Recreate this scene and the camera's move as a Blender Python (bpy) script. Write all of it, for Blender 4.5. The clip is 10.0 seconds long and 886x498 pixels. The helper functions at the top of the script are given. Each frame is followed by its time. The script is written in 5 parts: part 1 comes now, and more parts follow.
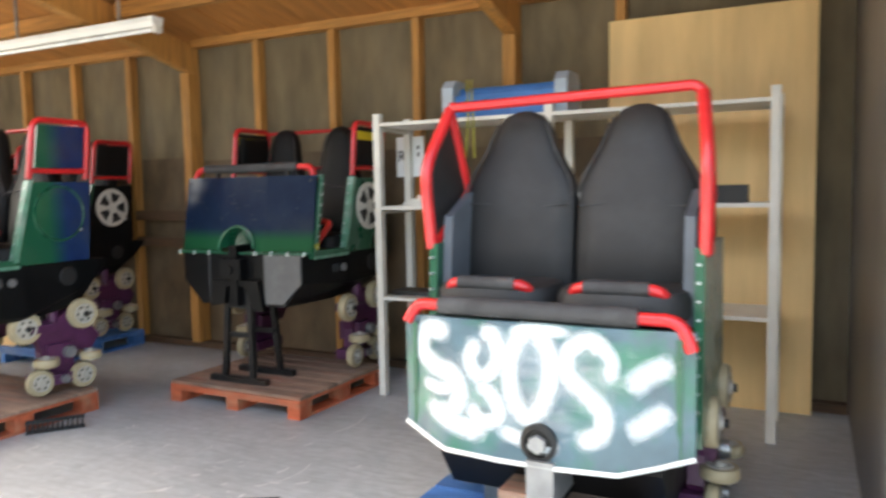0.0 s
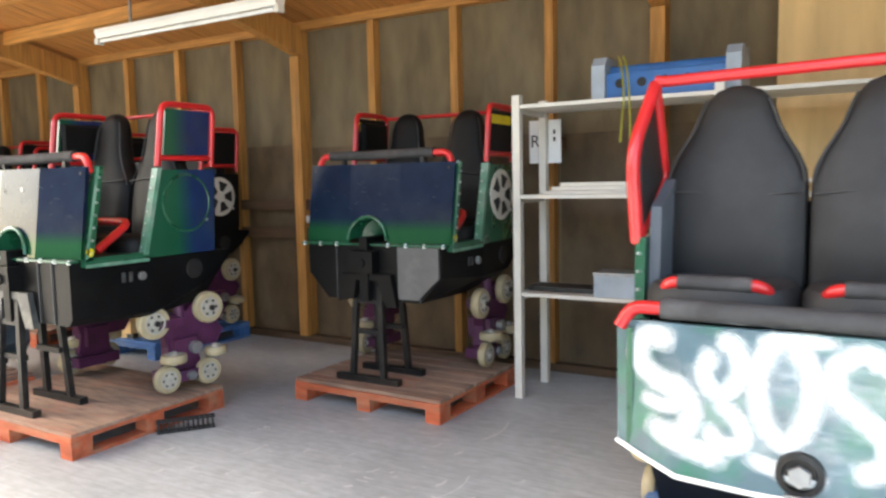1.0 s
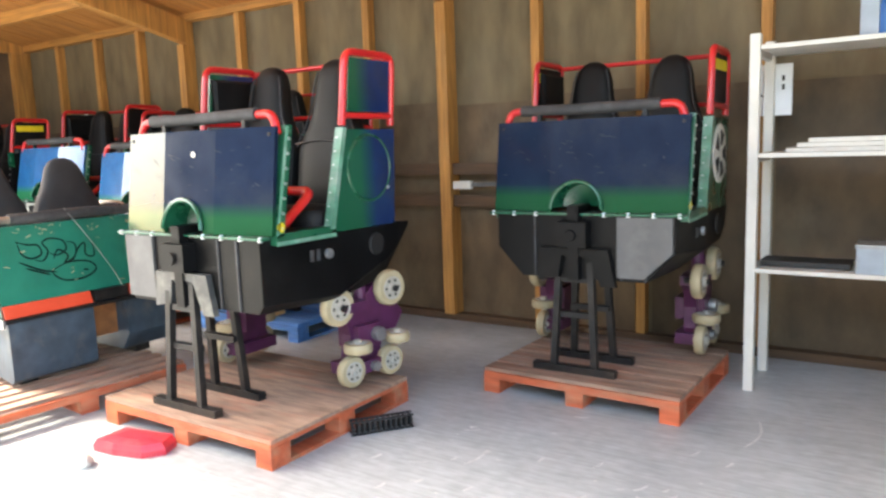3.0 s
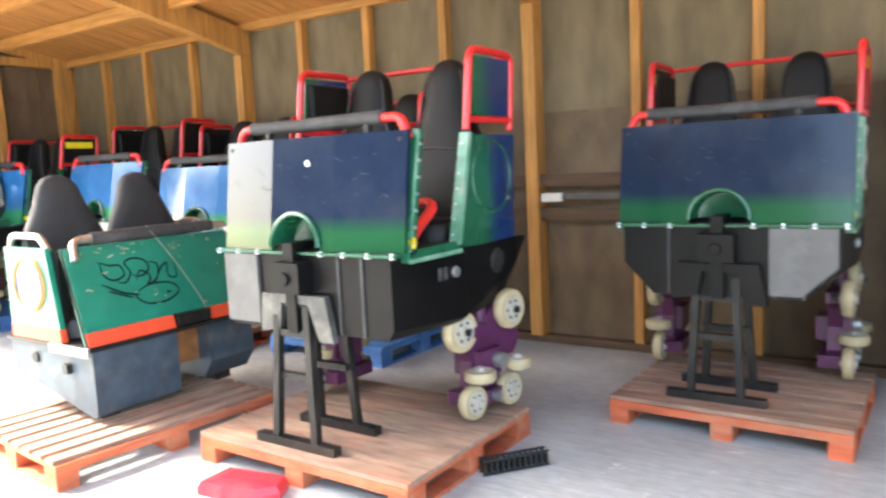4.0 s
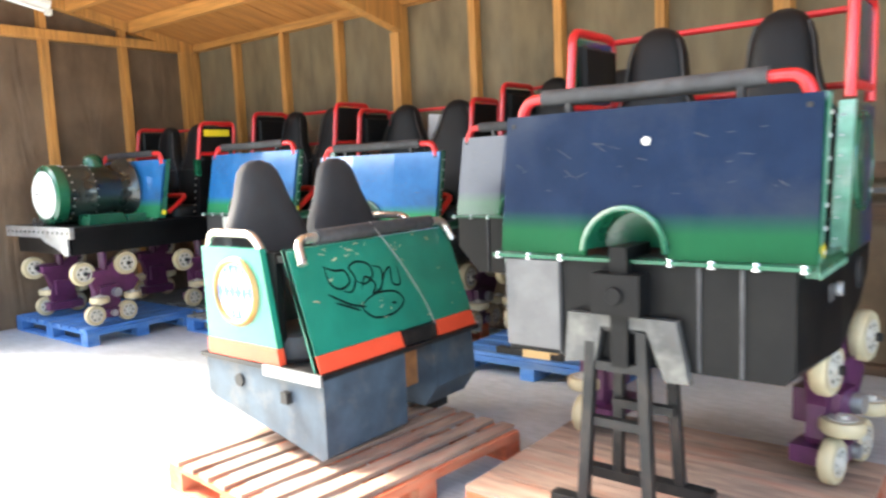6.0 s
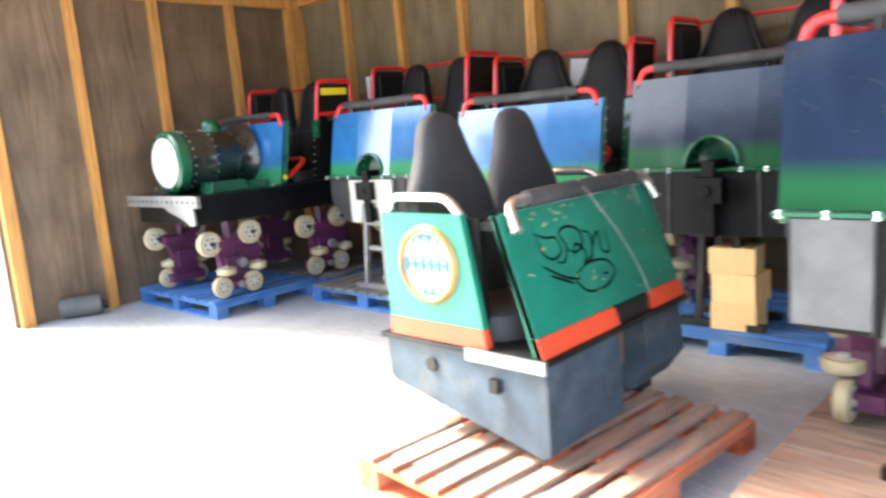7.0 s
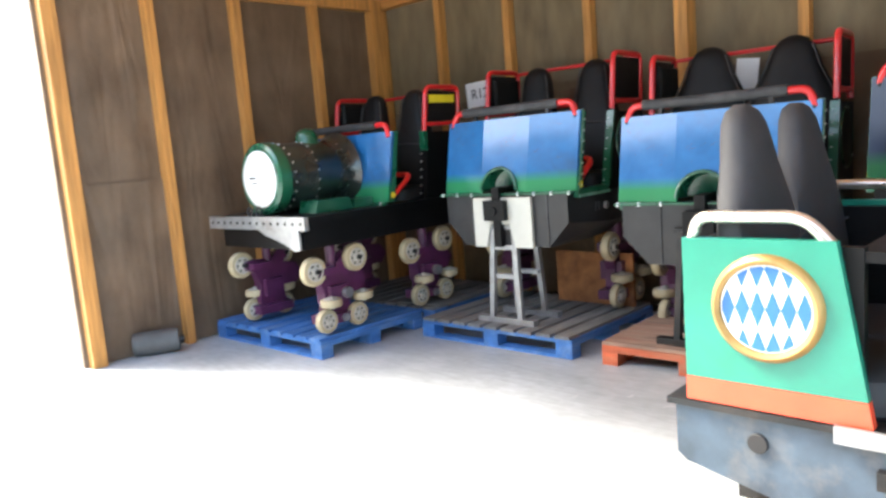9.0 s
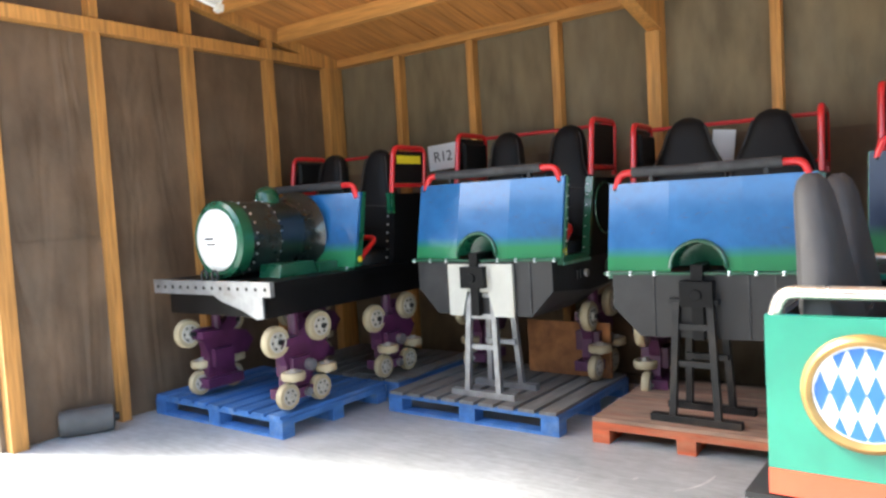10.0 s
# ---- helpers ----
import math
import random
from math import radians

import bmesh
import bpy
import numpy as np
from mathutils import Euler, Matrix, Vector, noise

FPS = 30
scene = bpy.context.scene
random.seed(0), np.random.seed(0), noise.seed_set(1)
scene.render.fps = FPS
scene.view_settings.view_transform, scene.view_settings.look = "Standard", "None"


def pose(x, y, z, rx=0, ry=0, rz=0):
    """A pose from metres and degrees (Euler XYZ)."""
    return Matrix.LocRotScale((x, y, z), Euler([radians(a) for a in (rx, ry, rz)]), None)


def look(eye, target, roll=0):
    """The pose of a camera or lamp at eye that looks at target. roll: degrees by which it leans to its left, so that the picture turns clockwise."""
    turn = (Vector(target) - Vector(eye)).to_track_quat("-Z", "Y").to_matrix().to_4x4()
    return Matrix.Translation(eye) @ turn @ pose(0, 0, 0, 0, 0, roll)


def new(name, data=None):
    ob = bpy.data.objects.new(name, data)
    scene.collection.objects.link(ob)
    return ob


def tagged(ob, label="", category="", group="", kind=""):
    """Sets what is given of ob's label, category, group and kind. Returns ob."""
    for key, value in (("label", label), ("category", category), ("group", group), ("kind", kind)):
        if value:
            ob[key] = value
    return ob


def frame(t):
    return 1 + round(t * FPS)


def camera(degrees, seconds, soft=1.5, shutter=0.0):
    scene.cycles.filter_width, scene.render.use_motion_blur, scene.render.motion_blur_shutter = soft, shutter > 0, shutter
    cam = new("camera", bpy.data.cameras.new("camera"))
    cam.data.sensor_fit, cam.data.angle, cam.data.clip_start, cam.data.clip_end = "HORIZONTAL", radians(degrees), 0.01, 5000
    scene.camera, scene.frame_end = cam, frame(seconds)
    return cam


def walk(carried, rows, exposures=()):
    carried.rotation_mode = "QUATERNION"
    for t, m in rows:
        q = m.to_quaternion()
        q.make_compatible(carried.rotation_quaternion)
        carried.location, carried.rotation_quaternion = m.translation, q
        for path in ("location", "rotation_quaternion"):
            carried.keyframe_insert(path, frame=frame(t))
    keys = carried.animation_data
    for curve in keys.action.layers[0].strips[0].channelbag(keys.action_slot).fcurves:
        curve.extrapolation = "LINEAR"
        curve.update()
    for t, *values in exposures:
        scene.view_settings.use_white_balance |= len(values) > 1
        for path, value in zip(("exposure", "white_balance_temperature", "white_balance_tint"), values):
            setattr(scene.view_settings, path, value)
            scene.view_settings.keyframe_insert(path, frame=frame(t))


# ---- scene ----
cam = camera(62.3, 10.0, soft=2.5, shutter=0.5)
PATH = [
    (0, (0.174, 0.072, 1.414), (-0.717, 1.855, 1.253), -1.1),
    (0.5, (-0.15, 0.082, 1.411), (-1.126, 1.815, 1.201), 2.4),
    (0.8, (-0.365, 0.086, 1.408), (-1.388, 1.792, 1.197), 0.1),
    (1, (-0.483, 0.124, 1.414), (-1.502, 1.835, 1.227), -1.2),
    (1.5, (-0.789, 0.172, 1.388), (-1.826, 1.864, 1.137), -1.2),
    (2, (-1.095, 0.189, 1.397), (-2.134, 1.887, 1.199), -2.6),
    (2.5, (-1.386, 0.201, 1.406), (-2.493, 1.843, 1.127), -0.5),
    (2.7, (-1.486, 0.185, 1.414), (-2.599, 1.821, 1.124), -1.5),
    (3.8, (-2.211, 0.137, 1.388), (-3.294, 1.8, 1.142), -2.4),
    (4, (-2.344, 0.139, 1.382), (-3.465, 1.779, 1.151), -2.7),
    (4.5, (-2.667, 0.159, 1.38), (-3.832, 1.767, 1.145), -1.6),
    (5, (-3.039, 0.142, 1.375), (-4.197, 1.758, 1.162), -3.9),
    (5.5, (-3.369, 0.161, 1.36), (-4.589, 1.726, 1.111), -2.0),
    (5.7, (-3.484, 0.175, 1.367), (-4.701, 1.744, 1.131), -2.5),
    (6.8, (-4.253, 0.178, 1.361), (-5.593, 1.64, 1.106), -2.9),
    (7, (-4.413, 0.159, 1.362), (-5.784, 1.577, 1.032), -4.7),
    (7.5, (-4.731, 0.15, 1.354), (-6.198, 1.48, 1.073), -3.7),
    (8, (-5.059, 0.14, 1.358), (-6.52, 1.48, 1.097), -3.6),
    (8.5, (-5.383, 0.072, 1.356), (-6.852, 1.404, 1.099), -4.4),
    (9, (-5.634, 0.047, 1.364), (-7.004, 1.478, 1.09), -4.7),
    (9.5, (-5.867, 0.019, 1.369), (-7.14, 1.558, 1.267), -5.0),
    (10, (-6.13, -0.005, 1.389), (-7.318, 1.599, 1.269), -3.3),
]
EXPOSURES = [(0, 3.1, 7600, 7), (2.5, 3.45, 7500, 7), (4.5, 3.95, 7150, 6), (7.5, 3.85, 6900, 5), (10, 3.35, 6800, 6)]
walk(cam, [(t, look(eye, target, roll)) for t, eye, target, roll in PATH], EXPOSURES)

# ---- light ----
world = bpy.data.worlds.new("sky")
scene.world = world
world.use_nodes = True
wn = world.node_tree.nodes
sky = wn.new("ShaderNodeTexSky")
sky.sky_type, sky.sun_disc = "NISHITA", False
sky.sun_elevation, sky.sun_rotation = radians(48), radians(250)
sky.air_density, sky.dust_density = 1.0, 3.0
world.node_tree.links.new(sky.outputs[0], wn["Background"].inputs[0])
wn["Background"].inputs[1].default_value = 0.14
SUN_DIR = Vector((-math.cos(radians(48)) * 0.94, -math.cos(radians(48)) * 0.34, math.sin(radians(48))))
lamp = bpy.data.lights.new("sun", "SUN")
lamp.energy, lamp.angle, lamp.color = 2.0, radians(14), (1.0, 0.96, 0.9)
sun = new("sun", lamp)
sun.matrix_world = look(SUN_DIR * 20, (0, 0, 0))


# ---- materials ----
def material(name, colour, rough=0.5, metal=0.0, vary=0.12, scale=6.0, bump=0.0, bump_scale=60.0, coat=0.0,
             stretch=(1, 1, 1), second=None, amount=0.5, spot_scale=2.0, spot=(0.5, 0.7), per_piece=0.0, emit=0.0, spec=0.5):
    """Painted, wooden or metal surface: two scales of colour change, stains of a second colour, fine relief."""
    m = bpy.data.materials.new(name)
    m.use_nodes = True
    n, l = m.node_tree.nodes, m.node_tree.links
    b = n["Principled BSDF"]
    tc = n.new("ShaderNodeTexCoord")
    mp = n.new("ShaderNodeMapping")
    mp.inputs["Scale"].default_value = stretch
    l.new(tc.outputs["Object"], mp.inputs[0])
    fine = n.new("ShaderNodeTexNoise")
    fine.inputs["Scale"].default_value, fine.inputs["Detail"].default_value = scale, 6
    l.new(mp.outputs[0], fine.inputs["Vector"])
    dark = [c * (1 - vary * 1.6) for c in colour] + [1]
    light = [min(1, c * (1 + vary)) for c in colour] + [1]
    ramp = n.new("ShaderNodeValToRGB")
    ramp.color_ramp.elements[0].position, ramp.color_ramp.elements[1].position = 0.3, 0.7
    ramp.color_ramp.elements[0].color, ramp.color_ramp.elements[1].color = dark, light
    l.new(fine.outputs["Fac"], ramp.inputs[0])
    out = ramp.outputs[0]
    if second:
        big = n.new("ShaderNodeTexNoise")
        big.inputs["Scale"].default_value, big.inputs["Detail"].default_value = spot_scale, 8
        big.inputs["Roughness"].default_value = 0.65
        l.new(mp.outputs[0], big.inputs["Vector"])
        r2 = n.new("ShaderNodeMapRange")
        r2.inputs["From Min"].default_value, r2.inputs["From Max"].default_value = spot
        r2.inputs["To Max"].default_value = amount
        l.new(big.outputs["Fac"], r2.inputs[0])
        mix = n.new("ShaderNodeMix")
        mix.data_type = "RGBA"
        l.new(r2.outputs[0], mix.inputs[0])
        l.new(out, mix.inputs[6])
        mix.inputs[7].default_value = (*second, 1)
        out = mix.outputs[2]
    if per_piece:
        info = n.new("ShaderNodeObjectInfo")
        mr = n.new("ShaderNodeMapRange")
        mr.inputs["To Min"].default_value, mr.inputs["To Max"].default_value = 1 - per_piece, 1 + per_piece
        l.new(info.outputs["Random"], mr.inputs[0])
        hsv = n.new("ShaderNodeHueSaturation")
        l.new(mr.outputs[0], hsv.inputs["Value"])
        l.new(out, hsv.inputs["Color"])
        out = hsv.outputs[0]
    l.new(out, b.inputs["Base Color"])
    rr = n.new("ShaderNodeMapRange")
    rr.inputs["To Min"].default_value, rr.inputs["To Max"].default_value = max(0.02, rough - 0.1), min(1, rough + 0.12)
    l.new(fine.outputs["Fac"], rr.inputs[0])
    l.new(rr.outputs[0], b.inputs["Roughness"])
    b.inputs["Metallic"].default_value = metal
    b.inputs["Specular IOR Level"].default_value = spec
    b.inputs["Coat Weight"].default_value = coat
    b.inputs["Coat Roughness"].default_value = 0.08
    if bump:
        bn = n.new("ShaderNodeTexNoise")
        bn.inputs["Scale"].default_value, bn.inputs["Detail"].default_value = bump_scale, 4
        l.new(mp.outputs[0], bn.inputs["Vector"])
        bp = n.new("ShaderNodeBump")
        bp.inputs["Strength"].default_value, bp.inputs["Distance"].default_value = bump, 0.004
        l.new(bn.outputs["Fac"], bp.inputs["Height"])
        l.new(bp.outputs[0], b.inputs["Normal"])
    if emit:
        b.inputs["Emission Color"].default_value = (*colour, 1)
        b.inputs["Emission Strength"].default_value = emit
    return m


def blend_paint(name, low, high, z0, z1, rough=0.18, coat=0.6, spec=0.5, axis="Z"):
    """Glossy airbrushed paint that goes from one colour into another along an axis of the panel."""
    m = material(name, high, rough, vary=0.1, scale=9, coat=coat, second=(0.035, 0.04, 0.05), amount=0.5, spot_scale=2.2)
    n, l = m.node_tree.nodes, m.node_tree.links
    b = n["Principled BSDF"]
    b.inputs["Specular IOR Level"].default_value = spec
    old = b.inputs["Base Color"].links[0].from_socket
    tc = n.new("ShaderNodeTexCoord")
    sep = n.new("ShaderNodeSeparateXYZ")
    l.new(tc.outputs["Object"], sep.inputs[0])
    mr = n.new("ShaderNodeMapRange")
    mr.inputs["From Min"].default_value, mr.inputs["From Max"].default_value = z0, z1
    l.new(sep.outputs[axis], mr.inputs[0])
    mix = n.new("ShaderNodeMix")
    mix.data_type = "RGBA"
    l.new(mr.outputs[0], mix.inputs[0])
    mix.inputs[6].default_value = (*low, 1)
    l.new(old, mix.inputs[7])
    l.new(mix.outputs[2], b.inputs["Base Color"])
    return m


TIMBER = material("stud_timber", (0.5, 0.235, 0.062), 0.65, vary=0.2, scale=5, stretch=(9, 9, 0.6), bump=0.25, bump_scale=30, second=(0.2, 0.1, 0.035), amount=0.6, spot_scale=1.2, per_piece=0.12)
TIMBER_X = material("purlin_timber", (0.54, 0.25, 0.065), 0.65, vary=0.2, scale=5, stretch=(0.6, 9, 9), bump=0.25, bump_scale=30, second=(0.24, 0.12, 0.04), amount=0.5, spot_scale=1.2, per_piece=0.1)
ROOF_WOOD = material("roof_boards", (0.48, 0.2, 0.05), 0.7, vary=0.22, scale=4, stretch=(8, 0.7, 0.7), bump=0.3, bump_scale=24, second=(0.26, 0.115, 0.035), amount=0.55, spot_scale=1.0)
WALL_PLY = material("wall_sheathing", (0.16, 0.12, 0.068), 0.75, vary=0.2, scale=3, stretch=(2.5, 2.5, 0.8), bump=0.3, bump_scale=40, second=(0.26, 0.21, 0.14), amount=0.45, spot_scale=0.8, spot=(0.45, 0.75))
LOWER_PLY = material("stained_lower_sheathing", (0.115, 0.075, 0.04), 0.6, vary=0.25, scale=3, stretch=(2, 2, 1.2), bump=0.3, bump_scale=30, second=(0.17, 0.125, 0.075), amount=0.6, spot_scale=1.1, per_piece=0.15)
END_PLY = material("end_wall_sheathing", (0.13, 0.085, 0.053), 0.55, vary=0.25, scale=3, stretch=(1.3, 1.3, 0.9), bump=0.4, bump_scale=20, second=(0.12, 0.09, 0.065), amount=0.5, spot_scale=0.9)
BOARD = material("plywood_board", (0.8, 0.55, 0.26), 0.6, vary=0.1, scale=2, stretch=(3, 3, 0.5), bump=0.1, second=(0.5, 0.31, 0.13), amount=0.4, spot_scale=1.1)
CONCRETE = material("worn_concrete", (0.42, 0.45, 0.462), 0.42, vary=0.1, scale=14, bump=0.25, bump_scale=90, stretch=(1, 1.6, 1), second=(0.54, 0.565, 0.575), amount=0.6, spot_scale=0.9, spot=(0.42, 0.72))
GREEN = material("dark_green_paint", (0.008, 0.09, 0.045), 0.28, vary=0.12, scale=7, coat=0.4, second=(0.01, 0.06, 0.035), amount=0.4, spot_scale=3)
TEAL = material("teal_green_paint", (0.011, 0.18, 0.12), 0.32, vary=0.1, scale=7, coat=0.3, second=(0.009, 0.14, 0.098), amount=0.5, spot_scale=2.5)
ORANGE = material("orange_red_band", (0.7, 0.075, 0.032), 0.42, vary=0.1, scale=8, second=(0.45, 0.08, 0.04), amount=0.4)
# One car paint in two tones: darkened for dim reflections, lightened for reflected sky.
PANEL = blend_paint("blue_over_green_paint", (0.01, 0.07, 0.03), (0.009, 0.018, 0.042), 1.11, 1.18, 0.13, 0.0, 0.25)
PANEL_SKYLIT = blend_paint("skylit_blue_over_green_paint", (0.025, 0.2, 0.085), (0.018, 0.13, 0.34), 1.1, 1.17, 0.12, 0.35, 0.5)
SIDE_MIX = blend_paint("green_into_blue_paint", (0.008, 0.08, 0.04), (0.008, 0.024, 0.095), 0.68, 0.8, 0.2, 0.4, 0.5, "Y")
PLATE = material("grey_skirt_plate", (0.085, 0.085, 0.088), 0.4, vary=0.15, scale=5, second=(0.16, 0.16, 0.16), amount=0.5, spot_scale=4)
YOKE = material("worn_grey_yoke", (0.07, 0.07, 0.07), 0.4, metal=0.3, vary=0.25, scale=6, second=(0.2, 0.2, 0.18), amount=0.7, spot_scale=4)
EDGE_GREEN = material("scuffed_pale_green_edge", (0.1, 0.26, 0.18), 0.35, vary=0.2, scale=12, second=(0.35, 0.42, 0.38), amount=0.6, spot_scale=7)
BLACK = material("black_hull_fibreglass", (0.0035, 0.0035, 0.004), 0.45, vary=0.3, scale=5, bump=0.1, second=(0.012, 0.011, 0.01), amount=0.5, spot_scale=3, spec=0.2)
BOILER = material("glossy_boiler_paint", (0.012, 0.018, 0.017), 0.28, vary=0.2, coat=0.4, second=(0.02, 0.05, 0.04), amount=0.5, spot_scale=3)
GREY_BLACK = material("faded_black_panel", (0.018, 0.018, 0.019), 0.5, vary=0.2, scale=4, second=(0.04, 0.04, 0.04), amount=0.5)
SLATE = material("slate_grey_padding", (0.09, 0.105, 0.125), 0.6, vary=0.15, scale=6)
VINYL = material("black_vinyl", (0.007, 0.007, 0.0075), 0.52, vary=0.2, scale=8, bump=0.15, bump_scale=160, spec=0.22)
SEAT_GREY = material("faded_black_seat_cover", (0.016, 0.016, 0.017), 0.62, vary=0.2, scale=9, bump=0.25, bump_scale=200, second=(0.04, 0.04, 0.042), amount=0.5, spot_scale=3)
FABRIC = material("charcoal_seat_cover", (0.027, 0.027, 0.03), 0.7, vary=0.15, scale=14, bump=0.25, bump_scale=200)
PAD = material("dark_grey_foam_sleeve", (0.04, 0.04, 0.042), 0.75, vary=0.2, scale=16, bump=0.2, second=(0.13, 0.13, 0.13), amount=0.5)
RED = material("red_gloss_paint", (0.6, 0.018, 0.022), 0.32, vary=0.1, coat=0.3, second=(0.4, 0.015, 0.02), amount=0.4)
PURPLE = material("purple_paint", (0.085, 0.018, 0.066), 0.4, vary=0.18, scale=9, second=(0.05, 0.02, 0.035), amount=0.6, spot_scale=6)
CREAM = material("cream_polyurethane", (0.42, 0.35, 0.22), 0.5, vary=0.1, scale=12, second=(0.4, 0.32, 0.2), amount=0.4, spot_scale=7)
RIM = material("white_wheel_rim", (0.42, 0.4, 0.35), 0.4, vary=0.1, second=(0.35, 0.3, 0.25), amount=0.4, spot_scale=9)
STEEL = material("dark_steel", (0.014, 0.0145, 0.0155), 0.45, metal=0.3, vary=0.2, scale=12, second=(0.06, 0.045, 0.035), amount=0.5, spot_scale=6)
LIGHT_STEEL = material("scuffed_steel", (0.34, 0.35, 0.36), 0.4, metal=0.7, vary=0.15, scale=12, second=(0.2, 0.17, 0.14), amount=0.5, spot_scale=5)
CHROME = material("worn_chrome", (0.62, 0.58, 0.54), 0.28, metal=0.85, vary=0.1, second=(0.4, 0.3, 0.24), amount=0.5, spot_scale=8)
BOLT = material("zinc_bolt", (0.65, 0.66, 0.67), 0.3, metal=0.8)
BLUE_STEEL = material("blue_grey_steel", (0.044, 0.068, 0.095), 0.5, vary=0.25, scale=9, bump=0.15, second=(0.13, 0.12, 0.11), amount=0.6, spot_scale=6, spot=(0.52, 0.72))
RUST = material("rusty_steel", (0.35, 0.14, 0.05), 0.75, vary=0.3, scale=9, second=(0.12, 0.06, 0.04), amount=0.6, spot_scale=5)
WHITE = material("white_paint", (0.68, 0.66, 0.6), 0.5, vary=0.05, scale=6, second=(0.55, 0.52, 0.46), amount=0.5, spot_scale=2.5)
CREAM_PLATE = material("cream_plate_paint", (0.5, 0.5, 0.44), 0.4, vary=0.08, scale=5, second=(0.25, 0.24, 0.2), amount=0.5, spot_scale=5)
FLECK = material("worn_pale_fleck", (0.6, 0.61, 0.6), 0.7, vary=0.15, scale=20)
GLOSS_WHITE = material("white_enamel", (0.8, 0.81, 0.79), 0.25, vary=0.03, coat=0.4)
SPRAY = material("white_spray_paint", (0.66, 0.72, 0.74), 0.55, vary=0.05, scale=4, second=(0.55, 0.68, 0.72), amount=0.5, spot_scale=3)
sn, sl = SPRAY.node_tree.nodes, SPRAY.node_tree.links
dens = sn.new("ShaderNodeAttribute")
dens.attribute_name = "fade"
speck = sn.new("ShaderNodeTexNoise")
speck.inputs["Scale"].default_value, speck.inputs["Detail"].default_value = 14, 8
both = sn.new("ShaderNodeMath")
both.operation = "MULTIPLY_ADD"
both.inputs[1].default_value = 0.5
sl.new(speck.outputs["Fac"], both.inputs[0])
sl.new(dens.outputs["Fac"], both.inputs[2])
cover = sn.new("ShaderNodeMapRange")
cover.inputs["From Min"].default_value, cover.inputs["From Max"].default_value = 0.35, 1.2
sl.new(both.outputs[0], cover.inputs[0])
sl.new(cover.outputs[0], sn["Principled BSDF"].inputs["Alpha"])
TAG_INK = material("dark_marker_ink", (0.004, 0.012, 0.01), 0.6, spec=0.2)
HAZE_BLUE = material("sprayed_blue_grey", (0.075, 0.135, 0.165), 0.35, vary=0.3, scale=4, coat=0.3, second=(0.015, 0.14, 0.08), amount=0.9, spot_scale=3.2, spot=(0.45, 0.62))
GOLD = material("tarnished_gold_rim", (0.3, 0.19, 0.065), 0.4, metal=0.5, vary=0.2, scale=9)
LOZENGE = material("bright_blue_paint", (0.01, 0.1, 0.6), 0.35, vary=0.08, coat=0.3)
YELLOW = material("yellow_sticker", (0.75, 0.6, 0.03), 0.5, vary=0.1)
PAPER = material("white_paper", (0.78, 0.79, 0.8), 0.7, vary=0.03)
INK = material("black_print", (0.012, 0.012, 0.012), 0.6)
P_ORANGE = material("orange_pallet_wood", (0.5, 0.11, 0.045), 0.75, vary=0.2, scale=5, stretch=(1, 4, 4), bump=0.3, bump_scale=30, second=(0.4, 0.22, 0.13), amount=0.75, spot_scale=1.8, per_piece=0.15)
P_TOP = material("worn_orange_boards", (0.31, 0.205, 0.15), 0.75, vary=0.25, scale=5, stretch=(1, 5, 5), bump=0.3, bump_scale=30, second=(0.44, 0.13, 0.065), amount=0.5, spot_scale=2.2, per_piece=0.15)
P_BLUE = material("blue_pallet_wood", (0.045, 0.16, 0.42), 0.7, vary=0.18, scale=5, stretch=(1, 4, 4), bump=0.3, bump_scale=30, second=(0.2, 0.28, 0.38), amount=0.6, spot_scale=2.2, per_piece=0.15)
P_GREY = material("weathered_grey_boards", (0.17, 0.165, 0.155), 0.8, vary=0.2, scale=5, stretch=(1, 5, 5), bump=0.3, bump_scale=30, second=(0.12, 0.11, 0.1), amount=0.6, spot_scale=2.2, per_piece=0.18)
RED_PLASTIC = material("red_plastic", (0.62, 0.03, 0.055), 0.35, vary=0.08, second=(0.75, 0.2, 0.2), amount=0.3)
RUBBER = material("black_rubber", (0.012, 0.012, 0.013), 0.6, vary=0.2)
DEVICE_BLUE = material("blue_machine_paint", (0.03, 0.15, 0.42), 0.45, vary=0.15, second=(0.1, 0.13, 0.18), amount=0.4)
DEVICE_GREY = material("grey_blue_plate", (0.33, 0.39, 0.45), 0.5, vary=0.12)
CABLE = material("yellow_green_cable", (0.35, 0.33, 0.03), 0.5)
CANISTER = material("dull_grey_metal", (0.1, 0.1, 0.098), 0.6, vary=0.2)
DARK_WOOD = material("dark_stained_rail", (0.1, 0.055, 0.028), 0.7, vary=0.25, scale=5, stretch=(0.6, 8, 8))
TUBE_WHITE = material("fluorescent_batten", (0.75, 0.74, 0.7), 0.4, vary=0.04)
fn, fl = CONCRETE.node_tree.nodes, CONCRETE.node_tree.links
ftc = fn.new("ShaderNodeTexCoord")
fmap = fn.new("ShaderNodeMapping")
fmap.inputs["Scale"].default_value, fmap.inputs["Rotation"].default_value = (2.5, 24, 1), (0, 0, radians(14))
fl.new(ftc.outputs["Object"], fmap.inputs[0])
brush = fn.new("ShaderNodeTexNoise")
brush.inputs["Scale"].default_value, brush.inputs["Detail"].default_value = 2.0, 5
fl.new(fmap.outputs[0], brush.inputs["Vector"])
streak = fn.new("ShaderNodeMapRange")
streak.inputs["From Min"].default_value, streak.inputs["From Max"].default_value = 0.35, 0.65
streak.inputs["To Min"].default_value, streak.inputs["To Max"].default_value = 0.86, 1.05
fl.new(brush.outputs["Fac"], streak.inputs[0])
